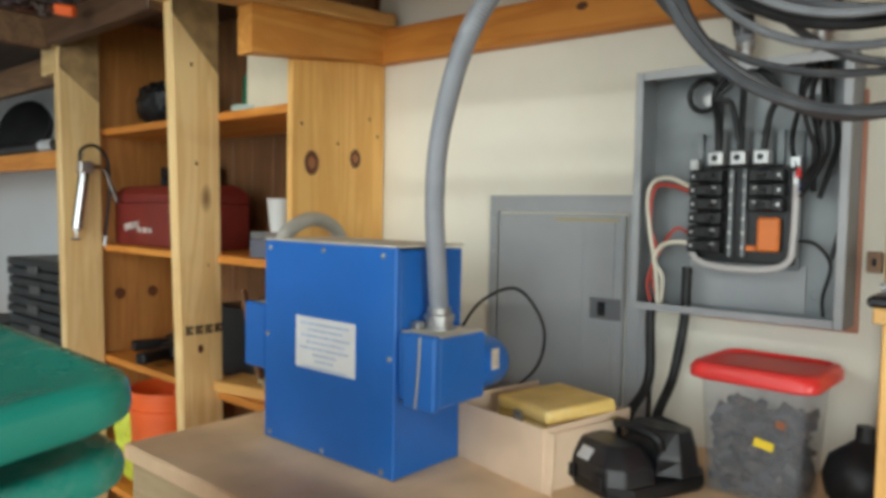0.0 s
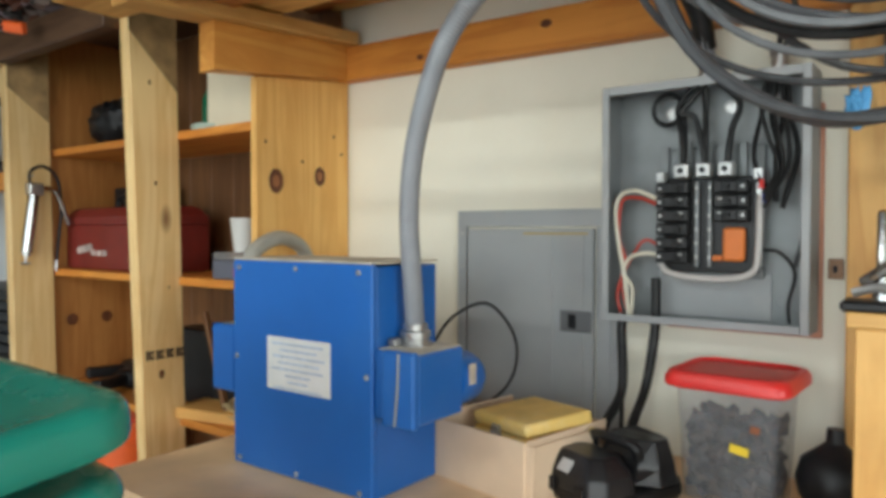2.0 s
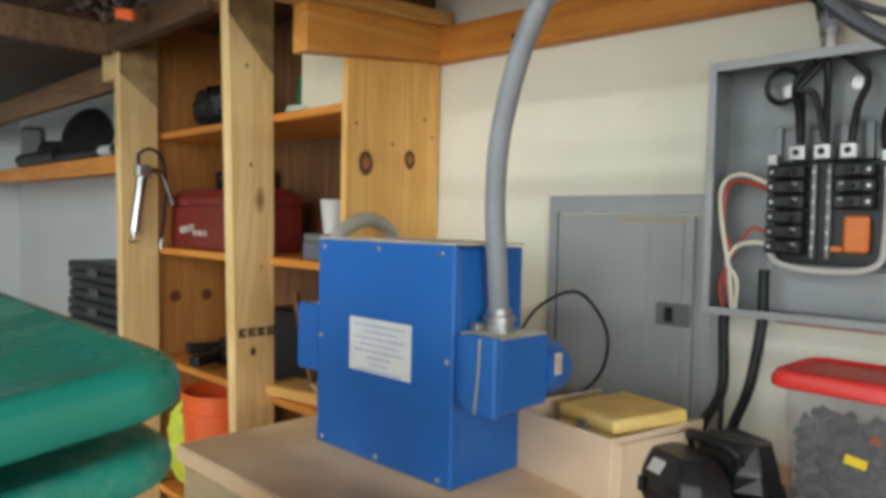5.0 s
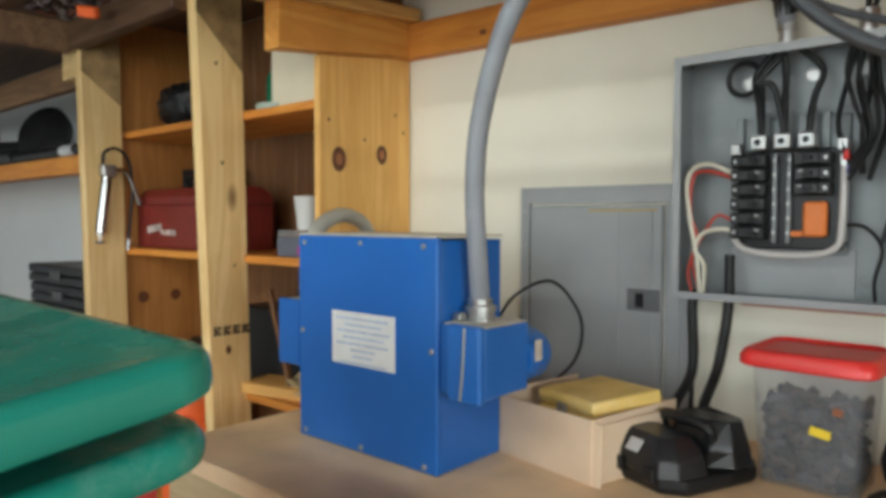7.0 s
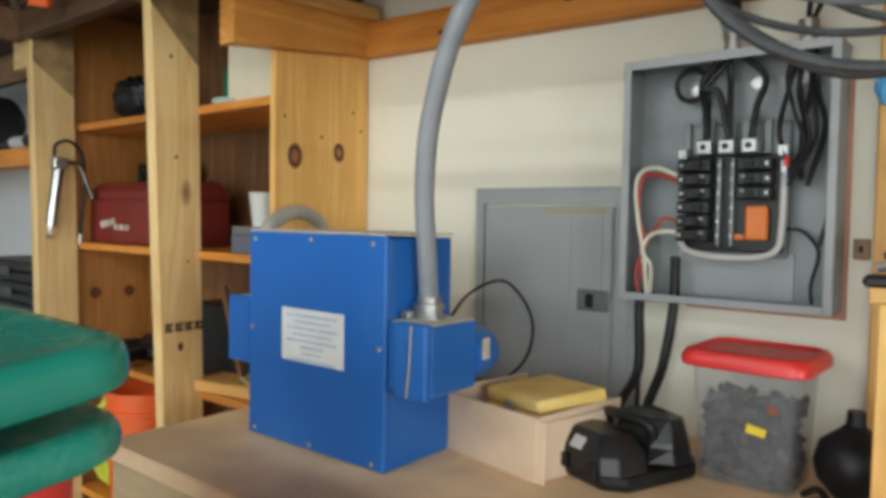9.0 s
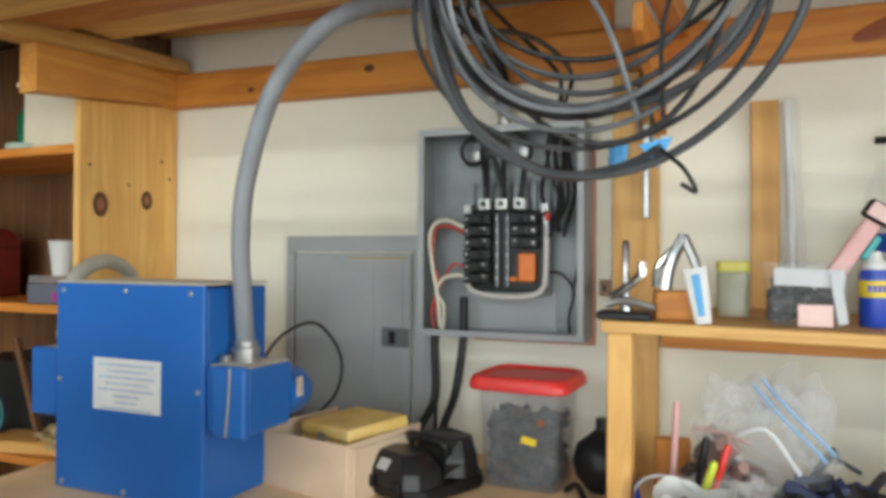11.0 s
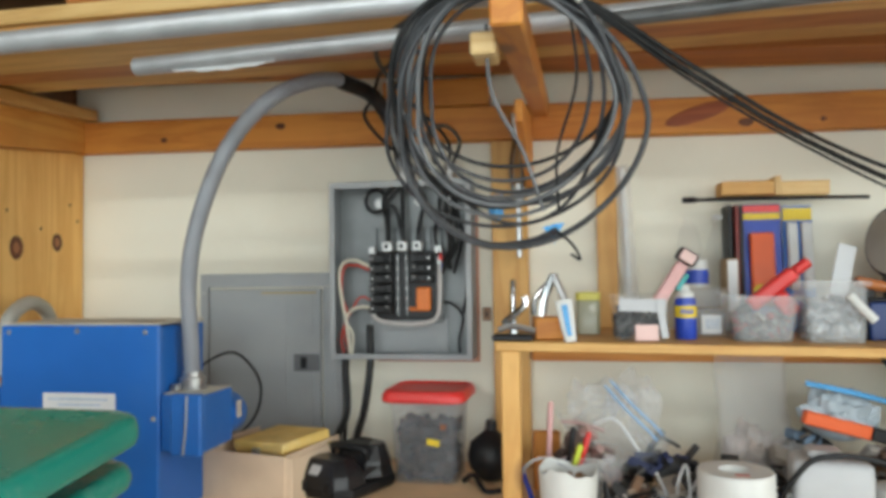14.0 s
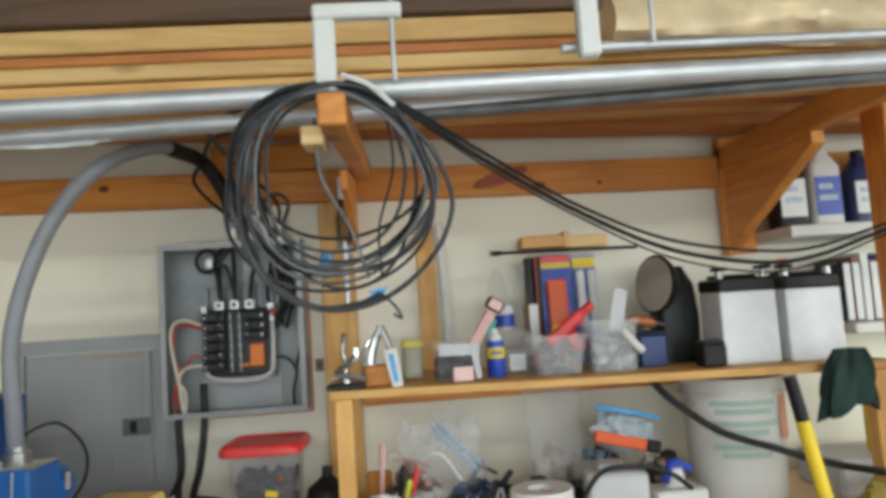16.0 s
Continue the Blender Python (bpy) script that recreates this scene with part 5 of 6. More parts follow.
for i, (x, m) in enumerate(((0.622, black), (0.638, red_steel), (0.648, black))):
    fd = thing("folder", on(x, -0.055), "thin dark folder standing by the blister packs", "folder", "folders")
    part("cover", box(-0.0045, 0.0045, -0.03, 0.045, 0, 0.30, 0.0015), m, fd)
pk = thing("blister_pack", on(0.70, -0.062) @ pose(0, 0, 0, -4, 0, 0), "blue and red carded tool pack against the wall", "packaging")
part("card", box(-0.046, 0.046, 0.0, 0.003, 0, 0.305, 0.001), royal, pk)
part("red_blister", box(-0.030, 0.026, -0.020, -0.0005, 0.06, 0.235, 0.006, None, 2), orange, pk)
part("yellow_strip", box(-0.044, 0.044, -0.002, -0.0006, 0.268, 0.284, 0), bright_yellow, pk)
part("red_strip", box(-0.044, 0.044, -0.002, -0.0006, 0.286, 0.303, 0), red_lid, pk)
part("yellow_spot", lathe([(0.016, 0), (0.015, 0.0015), (0, 0.0016)], 18, None, pose(-0.012, -0.0205, 0.095, 90, 0, 0)), bright_yellow, pk)
pk = thing("blister_pack", on(0.782, -0.064) @ pose(0, 0, 0, -4, 0, 0), "blue and yellow carded pack against the wall", "packaging")
part("card", box(-0.033, 0.033, 0.0, 0.003, 0, 0.30, 0.001), surface("blue_card", (0.05, 0.18, 0.55), 0.4, vary=0.1), pk)
part("yellow_strip", box(-0.032, 0.032, -0.002, -0.0006, 0.265, 0.295, 0), bright_yellow, pk)
for x in (-0.015, 0.017):
    part("clear_blister", box(x - 0.012, x + 0.012, -0.018, -0.0005, 0.10, 0.26, 0.006, None, 2), paper, pk)
t1 = thing("open_tub", on(0.626, -0.30), "clear plastic tub of mixed hardware", "tub")
part("tub", tub(0.135, 0.12, 0.092, 0.84, 0.02), milky, t1, smooth=True)
tagged(part("hardware", packed(0.108, 0.096, 0.055, 9, 120, 0.015), mixed("mixed_hardware", [(0.05, 0.05, 0.06), (0.35, 0.03, 0.03), (0.18, 0.18, 0.19), (0.03, 0.03, 0.035), (0.30, 0.28, 0.26), (0.10, 0.05, 0.05)]), t1), kind="stuff")
g = thing("glue_gun", on(0.69, -0.27, 0, 0.085) @ pose(0.0, 0, 0.022, 0, -38, 0) @ Matrix.Scale(1.15, 4), "red hand tool lying across the hardware tub", "hand tool")
part("body", box(-0.07, 0.03, -0.012, 0.012, 0.0, 0.026, 0.006, None, 2), red_lid, g)
part("nose", tube([(0.031, 0, 0.013), (0.05, 0, 0.013), (0.06, 0, 0.013)], 0.010, 10, 2), red_lid, g, smooth=True)
part("grip", box(-0.035, -0.005, -0.011, 0.011, -0.045, -0.0005, 0.006, None, 2), red_lid, g)
part("black_trim", box(-0.095, -0.0705, -0.010, 0.010, 0.002, 0.024, 0.004), black, g)
t2 = thing("square_tub", on(0.762, -0.30, -3), "tall milky square tub with a white scoop", "tub")
part("tub", tub(0.118, 0.11, 0.122, 0.92, 0.014), milky, t2, smooth=True)
tagged(part("contents", packed(0.102, 0.094, 0.09, 19, 130, 0.018), mixed("pale_contents", [(0.46, 0.47, 0.48), (0.30, 0.32, 0.34), (0.60, 0.61, 0.62), (0.40, 0.42, 0.46)]), t2), kind="stuff")
part("scoop", tube([(0.02, -0.062, 0.095), (0.04, -0.066, 0.07), (0.062, -0.068, 0.045)], 0.009, 8, 5), white, t2, smooth=True)
part("putty_blade", box(-0.022, 0.018, -0.001, 0.001, 0.09, 0.20, 0.0005, pose(0, 0, 0, 0, 14, 20)), grey_plastic, t2)
sd = thing("screwdriver", on(0.855, -0.26, 0, 0.115) @ pose(0, 0, 0, 0, 12, 8), "orange handled screwdriver across the tubs", "screwdriver")
part("handle", lathe([(0.008, -0.03), (0.012, -0.025), (0.012, 0.03), (0.008, 0.04), (0.005, 0.045)], 12, None, pose(0, 0, 0, 0, 90, 0)), surface("amber_handle", (0.42, 0.14, 0.04), 0.3), sd, smooth=True)
part("shaft", tube([(0.045, 0, 0), (0.06, 0, 0), (0.07, 0, 0)], 0.003, 8, 2), steel, sd)
part("prop", box(-0.01, 0.01, -0.01, 0.01, -0.112, -0.012, 0.002), black, sd)
tn = thing("blue_tin", on(0.880, -0.25), "small dark blue tin on the shelf", "tin")
part("body", box(-0.034, 0.034, -0.03, 0.03, 0, 0.078, 0.004), surface("navy_tin", (0.015, 0.04, 0.16), 0.35, vary=0.2), tn)
part("rim", box(-0.036, 0.036, -0.032, 0.032, 0.0785, 0.088, 0.003), black, tn)
HEAD = Matrix.Translation((0.005, 0.0, 0.200)) @ Vector((-0.93, -0.34, 0.10)).to_track_quat("Z", "Y").to_matrix().to_4x4()
sp = thing("round_lamp_head", on(0.985, -0.160, 0, 0.0), "black round lamp head with a pale face", "lamp")
part("bowl", lathe([(0.012, 0), (0.05, 0.02), (0.074, 0.05), (0.078, 0.062), (0.072, 0.066)], 26, None, HEAD), black, sp, smooth=True)
part("face", lathe([(0.071, 0.0662), (0.04, 0.068), (0.0, 0.069)], 26, None, HEAD), surface("dusty_lens", (0.42, 0.40, 0.35), 0.4), sp, smooth=True)
part("body", loft([(rounded(0.105, 0.09, 0.02), 0), (rounded(0.112, 0.09, 0.02), 0.12), (rounded(0.10, 0.08, 0.02), 0.20), (rounded(0.05, 0.05, 0.012), 0.25)]), black, sp, smooth=True)
st = thing("black_charger", on(0.995, -0.34), "small black charger box beside the batteries", "charger")
part("body", box(-0.028, 0.028, -0.03, 0.03, 0, 0.055, 0.006, None, 2), black, st)
part("top", box(-0.026, 0.026, -0.028, 0.028, 0.0555, 0.062, 0.003), surface("dark_grey_plastic", (0.06, 0.06, 0.06), 0.5), st)


def battery(x, label):
    b = thing("car_battery", on(x, -0.285), label, "battery", "batteries on the shelf")
    part("case", box(-0.070, 0.070, -0.062, 0.062, 0, 0.175, 0.006, None, 2), surface("pale_grey_case", (0.74, 0.76, 0.78), 0.4, vary=0.06, scale=14, stain=(0.55, 0.57, 0.60), stain_amount=0.5, bump=0.4, fine=60), b)
    part("top", box(-0.070, 0.070, -0.062, 0.062, 0.1755, 0.208, 0.005), black, b)
    for px in (-0.055, 0.055):
        t = part("terminal", lathe([(0.010, 0.2085), (0.009, 0.226), (0, 0.2262)], 12, None, pose(px, -0.035, 0)), steel, b, smooth=True)
        part("clamp", box(px - 0.016, px + 0.016, -0.055, -0.018, 0.2265, 0.236, 0.003), black, t)
    part("vent_strip", box(-0.06, 0.06, 0.0, 0.03, 0.2085, 0.218, 0.004), black, b)
    return b


battery(1.098, "pale grey car battery with a black top on the shelf")
b2_ = battery(1.262, "pale grey car battery beside its twin on the shelf")
part("red_cap", lathe([(0.012, 0.2365), (0.012, 0.25), (0, 0.252)], 12, None, pose(-0.055, -0.035, 0)), red_lid, b2_, smooth=True)
wt = thing("offcut_pile", I4, "two pale wood offcuts lying on the packs", "offcut")
part("offcut", box(0.607, 0.74, -0.075, -0.004, 1.570, 1.603, 0.002), wood_x, wt)
part("offcut", box(0.742, 0.85, -0.07, -0.004, 1.566, 1.600, 0.002), pale_x, wt)
part("offcut", box(0.725, 0.741, -0.08, -0.004, 1.566, 1.612, 0.002), pale_z, wt)
rd = thing("black_rod", I4, "long thin black rod resting over the packs", "rod")
part("rod", tube([(0.52, -0.085, 1.560), (0.72, -0.08, 1.559), (0.93, -0.075, 1.556)], 0.0045, 8, 3), black, rd, smooth=True)
part("tip", tube([(0.515, -0.085, 1.560), (0.53, -0.085, 1.560), (0.545, -0.085, 1.560)], 0.007, 8, 2), black, rd, smooth=True)

# ---- clutter on the bench under the shelf ----
bx = lambda x, y, rz=0, dz=0.0: pose(x, y, BENCH + dz + 0.0005, 0, 0, rz)
tk = thing("plastic_tub", bx(0.27, -0.27, 4), "milky tub heaped with pink rags and wrappers", "tub")
part("tub", tub(0.15, 0.13, 0.10, 0.85, 0.02), milky, tk, smooth=True)
heap = part("rag", oddments(0.135, 0.115, 0.19, 12, 70), mixed("pink_grey_rags", [(0.45, 0.30, 0.27), (0.22, 0.13, 0.11), (0.50, 0.45, 0.42), (0.32, 0.20, 0.18), (0.10, 0.07, 0.06), (0.55, 0.50, 0.50)]), tk)
tagged(heap, kind="stuff")
zb = thing("zip_bag", bx(0.335, -0.20, 0, 0.03), "clear zip bag with a blue seal slumped on the heap", "bag")
part("bag", crumple(0.20, 0.10, 0.20, 21, 3, 0.5), film_plastic, zb, smooth=True)
for off_ in (0.0, 0.012):
    part("seal", tube([(-0.02 + off_, -0.070, 0.212 + off_), (0.022 + off_, -0.085, 0.165 + off_), (0.07 + off_, -0.09, 0.118 + off_), (0.085 + off_, -0.085, 0.10 + off_)], 0.0028, 6, 5), surface("pale_blue_seal", (0.30, 0.50, 0.76), 0.3), zb, smooth=True)
# white rod draws the highlight along a crease of the clear film
part("fold", tube([(-0.05, -0.05, 0.12), (0.0, -0.075, 0.14), (0.05, -0.06, 0.07)], 0.004, 6, 4), paper, zb, smooth=True)
for i, (x, y, ax, ay, h_, m) in enumerate(((0.165, -0.36, 4, -18, 0.16, royal), (0.188, -0.30, 0, 3, 0.21, pink), (0.218, -0.34, 3, 10, 0.17, black), (0.235, -0.33, 0, 16, 0.16, red_lid), (0.215, -0.38, 5, 18, 0.15, lime))):
    pc = thing("marker", pose(x, y, BENCH + 0.001, ax, ay, 0), "marker pen standing among the clutter", "pen", "pens on the bench")
    part("barrel", lathe([(0.004, 0), (0.0055, 0.004), (0.0055, h_ * 0.72)], 10), m, pc, smooth=True)
    part("cap", lathe([(0.0062, h_ * 0.722), (0.0062, h_ * 0.97), (0.003, h_)], 10), m, pc, smooth=True)
bk1 = thing("small_bucket", bx(0.235, -0.47), "white plastic tub with a torn rim and dark contents", "bucket")
torn = lathe([(0.045, 0), (0.05, 0.004), (0.055, 0.085), (0.056, 0.115), (0.0545, 0.115), (0.0535, 0.085), (0.047, 0.006)], 36)
for v in torn.verts:
    if v.co.z > 0.1:
        a_ = math.atan2(v.co.y, v.co.x)
        v.co.z += 0.012 * noise.noise(Vector((math.cos(a_) * 2.2, math.sin(a_) * 2.2, 4))) + 0.007 * math.sin(3 * a_ + 1)
part("body", torn, white, bk1, smooth=True)
part("contents", crumple(0.085, 0.085, 0.105, 5, 2, 0.25), brownp, bk1)
rl1 = thing("tape_roll", bx(0.54, -0.46), "white roll of wide tape lying on the bench", "roll")
part("roll", lathe([(0.03, 0.0), (0.066, 0.0), (0.068, 0.003), (0.068, 0.117), (0.066, 0.12), (0.03, 0.12), (0.028, 0.117), (0.028, 0.003), (0.03, 0.0)], 30), white, rl1, smooth=True)
part("red_print", box(-0.008, 0.016, -0.045, -0.034, 0.1203, 0.1212, 0), surface("faded_red_print", (0.62, 0.22, 0.18), 0.6), rl1)
gb = thing("power_supply", bx(0.72, -0.40, -8), "light grey power supply box with a black cord", "power supply")
part("body", box(-0.068, 0.068, -0.05, 0.05, 0, 0.135, 0.014, None, 3), grey_plastic, gb, smooth=True)
part("ridge", box(-0.04, 0.02, -0.03, 0.03, 0.1355, 0.15, 0.006, None, 2), grey_plastic, gb)
part("cord", tube([(-0.10, -0.03, 0.03), (-0.075, -0.052, 0.09), (-0.03, -0.056, 0.142), (0.04, -0.054, 0.148), (0.11, -0.052, 0.13), (0.16, -0.03, 0.09)], 0.0055, 8, 6), black, gb, smooth=True)
gb2 = thing("adapter_box", bx(0.855, -0.40, 5), "white adapter box beside the power supply", "box")
part("body", box(-0.06, 0.06, -0.045, 0.045, 0, 0.085, 0.008, None, 2), white, gb2)
part("knob", lathe([(0.024, 0.0855), (0.026, 0.10), (0.02, 0.125), (0, 0.128)], 18), white, gb2, smooth=True)
part("blue_clamp", tube([(-0.03, -0.02, 0.10), (0.0, 0.0, 0.135), (0.05, 0.02, 0.115)], 0.010, 8, 5), royal, gb2, smooth=True)
bg = thing("plastic_bag", bx(0.645, -0.15), "crumpled clear plastic bag standing under the shelf", "bag")
levels = []
for k in range(15):
    u = k / 14
    wide_, deep_ = 0.165 - 0.02 * u, 0.105 * (1 - u) ** 0.7 + 0.006
    levels.append(([(x * (1 + 0.05 * math.sin(9 * u + 31 * y)), y + 0.010 * math.sin(40 * x + 5 * u) + 0.02 * u) for x, y in rounded(wide_, deep_, min(0.02, deep_ * 0.45), 6)], 0.305 * u))
bag_bm = loft(levels, None, (True, False))
for v in bag_bm.verts:
    v.co += Vector((0.5, 1, 0.4)) * 0.010 * abs(noise.noise(v.co * 16))
part("bag", bag_bm, film_plastic, bg, smooth=True)
part("inner_goods", crumple(0.12, 0.08, 0.13, 31, 3, 0.4), surface("pinkish_goods", (0.48, 0.41, 0.36), 0.7, vary=0.35, scale=20), bg)
lv = thing("spirit_level", bx(0.775, -0.27, 0, 0.155) @ pose(0, 0, 0, 0, 14, 0), "orange plastic level lying on the heap", "level")
part("body", box(-0.065, 0.065, -0.012, 0.012, 0, 0.028, 0.003), orange, lv)
part("dark_end", box(0.0655, 0.10, -0.012, 0.012, 0.0, 0.028, 0.003), black, lv)
bp2 = thing("zip_pouch", bx(0.79, -0.24, 0, 0.13) @ pose(0, 0, 0, 0, 6, 0), "clear pouch with a light blue zip", "pouch")
part("pouch", crumple(0.15, 0.07, 0.10, 43, 3, 0.25), surface("grey_pouch", (0.36, 0.42, 0.46), 0.3, vary=0.2, scale=18), bp2, smooth=True)
part("zip", tube([(-0.08, -0.03, 0.115), (0.0, -0.04, 0.108), (0.08, -0.032, 0.095)], 0.006, 6, 4), skyblue, bp2, smooth=True)
ODD_DARK = mixed("dark_oddments", [(0.02, 0.02, 0.022), (0.05, 0.05, 0.055), (0.12, 0.12, 0.13), (0.03, 0.03, 0.03), (0.02, 0.03, 0.10), (0.22, 0.21, 0.20)])
ODD_GREY = mixed("grey_oddments", [(0.40, 0.40, 0.40), (0.10, 0.10, 0.11), (0.55, 0.54, 0.50), (0.03, 0.03, 0.03), (0.30, 0.26, 0.22), (0.16, 0.24, 0.34)])
ODD_BROWN = mixed("brown_oddments", [(0.20, 0.11, 0.06), (0.06, 0.05, 0.045), (0.34, 0.25, 0.18), (0.10, 0.055, 0.035), (0.40, 0.36, 0.32), (0.03, 0.03, 0.03)])
for x, y, w_, d_, h_, s, mm in ((0.44, -0.21, 0.16, 0.12, 0.13, 51, black), (0.56, -0.24, 0.12, 0.10, 0.10, 52, brownp), (0.47, -0.33, 0.11, 0.09, 0.07, 53, grey_plastic), (0.60, -0.33, 0.1, 0.08, 0.06, 57, black), (0.75, -0.20, 0.18, 0.13, 0.16, 54, grey_plastic), (0.885, -0.24, 0.12, 0.12, 0.14, 55, surface("rust_brown_heap", (0.16, 0.09, 0.06), 0.7, vary=0.5, scale=30)), (0.36, -0.36, 0.09, 0.07, 0.05, 56, brownp)):
    single("clutter_heap", oddments(w_ * 1.15, d_ * 1.15, h_, s), ODD_DARK if mm is black else ODD_GREY if mm is grey_plastic else ODD_BROWN, bx(x, y), "loose heap of small workshop oddments on the bench", "clutter", "heaps under the shelf", "stuff")
for i in range(7):
    q = random.Random(70 + i)
    x, y = 0.33 + i * 0.055, -0.38 - 0.03 * q.random()
    pts = [(x + q.uniform(-0.07, 0.07), y + q.uniform(-0.05, 0.05), BENCH + 0.005 + max(0, q.uniform(-0.02, 0.10))) for _ in range(6)]
    single("extension_cord", tube(pts, 0.0032, 7, 7), grey_plastic if i % 3 else black, I4, "grey cord curled among the clutter", "cord", "cords on the bench", smooth=True)
single("upright_block", box(-0.03, 0.03, -0.012, 0.012, 0, 0.13, 0.002), amber_z, bx(0.185, -0.22, 10), "brown wooden block leaning by the shelf leg", "block")
single("clear_sheet", tube([(0.13, -0.35, 0.91), (0.145, -0.40, 0.99), (0.19, -0.42, 1.02), (0.25, -0.41, 0.99)], 0.003, 6, 8), grey_plastic, I4, "thin grey wire loop by the shelf leg", "wire", smooth=True)
# bucket, hose, yellow-handled tool
bu = thing("plastic_bucket", bx(1.10, -0.20), "white five gallon bucket with green print", "bucket")
part("body", lathe([(0.108, 0), (0.113, 0.004), (0.126, 0.285), (0.131, 0.287), (0.131, 0.30), (0.123, 0.30), (0.110, 0.006)], 36), white, bu, smooth=True)
part("rib", lathe([(0.1262, 0.255), (0.130, 0.257), (0.130, 0.264), (0.1265, 0.266)], 36), white, bu)
pr = surface("faded_green_print", (0.42, 0.55, 0.48), 0.6, vary=0.15)
for r_, (z, a0, a1) in enumerate(((0.235, -140, -65), (0.215, -135, -70), (0.185, -140, -60), (0.165, -138, -75), (0.13, -140, -65), (0.11, -130, -72))):
    bmr = bmesh.new()
    rr_ = 0.1135 + 0.0125 * z / 0.285 + 0.0008
    ring = [[bmr.verts.new((rr_ * math.cos(radians(a0 + (a1 - a0) * k / 10)), rr_ * math.sin(radians(a0 + (a1 - a0) * k / 10)), z + dz)) for k in range(11)] for dz in (0, 0.014)]
    for k in range(10):
        bmr.faces.new((ring[0][k], ring[0][k + 1], ring[1][k + 1], ring[1][k]))
    part("print_bar", bmr, pr, bu)
bmr = bmesh.new()
ring = [[bmr.verts.new((0.1275 * math.cos(radians(a)), 0.1275 * math.sin(radians(a)), z)) for a in range(-58, -35, 4)] for z in (0.15, 0.26)]
for k in range(len(ring[0]) - 1):
    bmr.faces.new((ring[0][k], ring[0][k + 1], ring[1][k + 1], ring[1][k]))
part("orange_label", bmr, surface("faded_orange", (0.75, 0.35, 0.22), 0.6), bu)
single("black_hose", tube([(0.86, -0.30, 1.21), (0.90, -0.33, 1.16), (0.99, -0.37, 1.09), (1.10, -0.40, 1.05), (1.22, -0.42, 1.01), (1.40, -0.42, 0.97), (1.6, -0.35, 0.92)], 0.0085, 10, 8), rubber, I4, "black hose hanging from shelf to bench", "hose", smooth=True)
yt = thing("long_handled_tool", I4, "tool with a yellow handle and black grip on the bench", "tool")
part("handle", tube([(1.107, -0.60, 0.902), (1.082, -0.60, 1.02), (1.057, -0.60, 1.145)], 0.0145, 12, 4), bright_yellow, yt, smooth=True)
part("grip", tube([(1.0568, -0.60, 1.146), (1.048, -0.60, 1.19), (1.039, -0.60, 1.235)], 0.0135, 12, 4), black, yt, smooth=True)
levels = []
for k in range(11):
    u = k / 10
    ring = []
    for j in range(40):
        a_ = 2 * math.pi * j / 40
        r_ = (0.062 - 0.030 * u * u) * (1 + 0.17 * math.sin(5 * a_ + 2.5 * u) + 0.10 * math.sin(9 * a_ - 4 * u))
        ring.append((r_ * math.cos(a_) + 0.012 * u, 0.55 * r_ * math.sin(a_)))
    levels.append((ring, 0.135 * u))
cloth_bm = loft(levels)
for v in cloth_bm.verts:
    v.co.z += (0.020 * math.sin(31 * v.co.x + 1) + 0.008 * noise.noise(v.co * 60)) * (1 - v.co.z / 0.15)
single("green_cloth", cloth_bm, dark_green, pose(1.238, -0.475, 1.135), "dark green cloth hanging at the shelf end", "cloth", smooth=True)
single("yellow_bag", crumple(0.24, 0.14, 0.10, 63, 3, 0.25), surface("dull_yellow_bag", (0.50, 0.40, 0.10), 0.6, vary=0.2), bx(1.35, -0.50), "dull yellow bag lying on the bench", "bag", smooth=True)
single("parts_case", box(-0.04, 0.04, -0.01, 0.01, 0, 0.17, 0.004), bright_yellow, pose(1.46, -0.25, 0.99), "yellow plastic case standing on a box", "case")
single("grey_crate", box(-0.16, 0.16, -0.1, 0.1, 0, 0.0885, 0.008), grey_plastic, bx(1.46, -0.22), "light grey crate on the bench", "crate")
single("pulley", lathe([(0.02, -0.03), (0.065, -0.03), (0.075, -0.015), (0.075, 0.015), (0.065, 0.03), (0.02, 0.03)], 24, None, pose(0, 0, 0.076, 90, 0, 0)), rubber, bx(1.36, -0.66), "small black rubber pulley on the bench", "pulley", smooth=True)
# post and shelves past the rack bracket
p3 = thing("post", I4, "amber pine post at the rack end", "post", "loft posts")
part("shaft", box(1.335, 1.375, -0.56, -0.48, BENCH + 0.001, 1.83, 0.003), amber_z, p3)
ws_ = thing("white_shelf", I4, "white painted wall shelf past the rack bracket", "shelf")
part("upper_board", box(1.285, 2.3, -0.24, -0.003, 1.545, 1.575, 0.003), white, ws_)
part("lower_board", box(1.43, 2.3, -0.24, -0.003, 1.285, 1.312, 0.003), white, ws_)
part("end_panel", box(2.302, 2.325, -0.24, -0.003, 1.0, 1.9, 0.003), white, ws_)


def jug(x, body, label_m, h_, text):
    j = thing("oil_jug", pose(x, -0.13, 1.5755), text, "jug", "jugs on the white shelf")
    part("body", loft([(rounded(0.085, 0.065, 0.015), 0), (rounded(0.09, 0.07, 0.016), 0.01), (rounded(0.09, 0.07, 0.016), h_ * 0.75), (rounded(0.05, 0.05, 0.016), h_ * 0.9), (rounded(0.032, 0.032, 0.012), h_)]), body, j, smooth=True)
    part("label", box(-0.036, 0.036, -0.0368, -0.0355, 0.03, h_ * 0.62, 0.0), label_m, j)
    for i in range(2):
        part("text_bar", box(-0.026, 0.026 - 0.012 * i, -0.0376, -0.037, h_ * (0.32 + 0.14 * i), h_ * (0.39 + 0.14 * i), 0), ink, j)
    part("cap", lathe([(0.017, h_ + 0.0005), (0.017, h_ + 0.02), (0, h_ + 0.021)], 14), black, j, smooth=True)


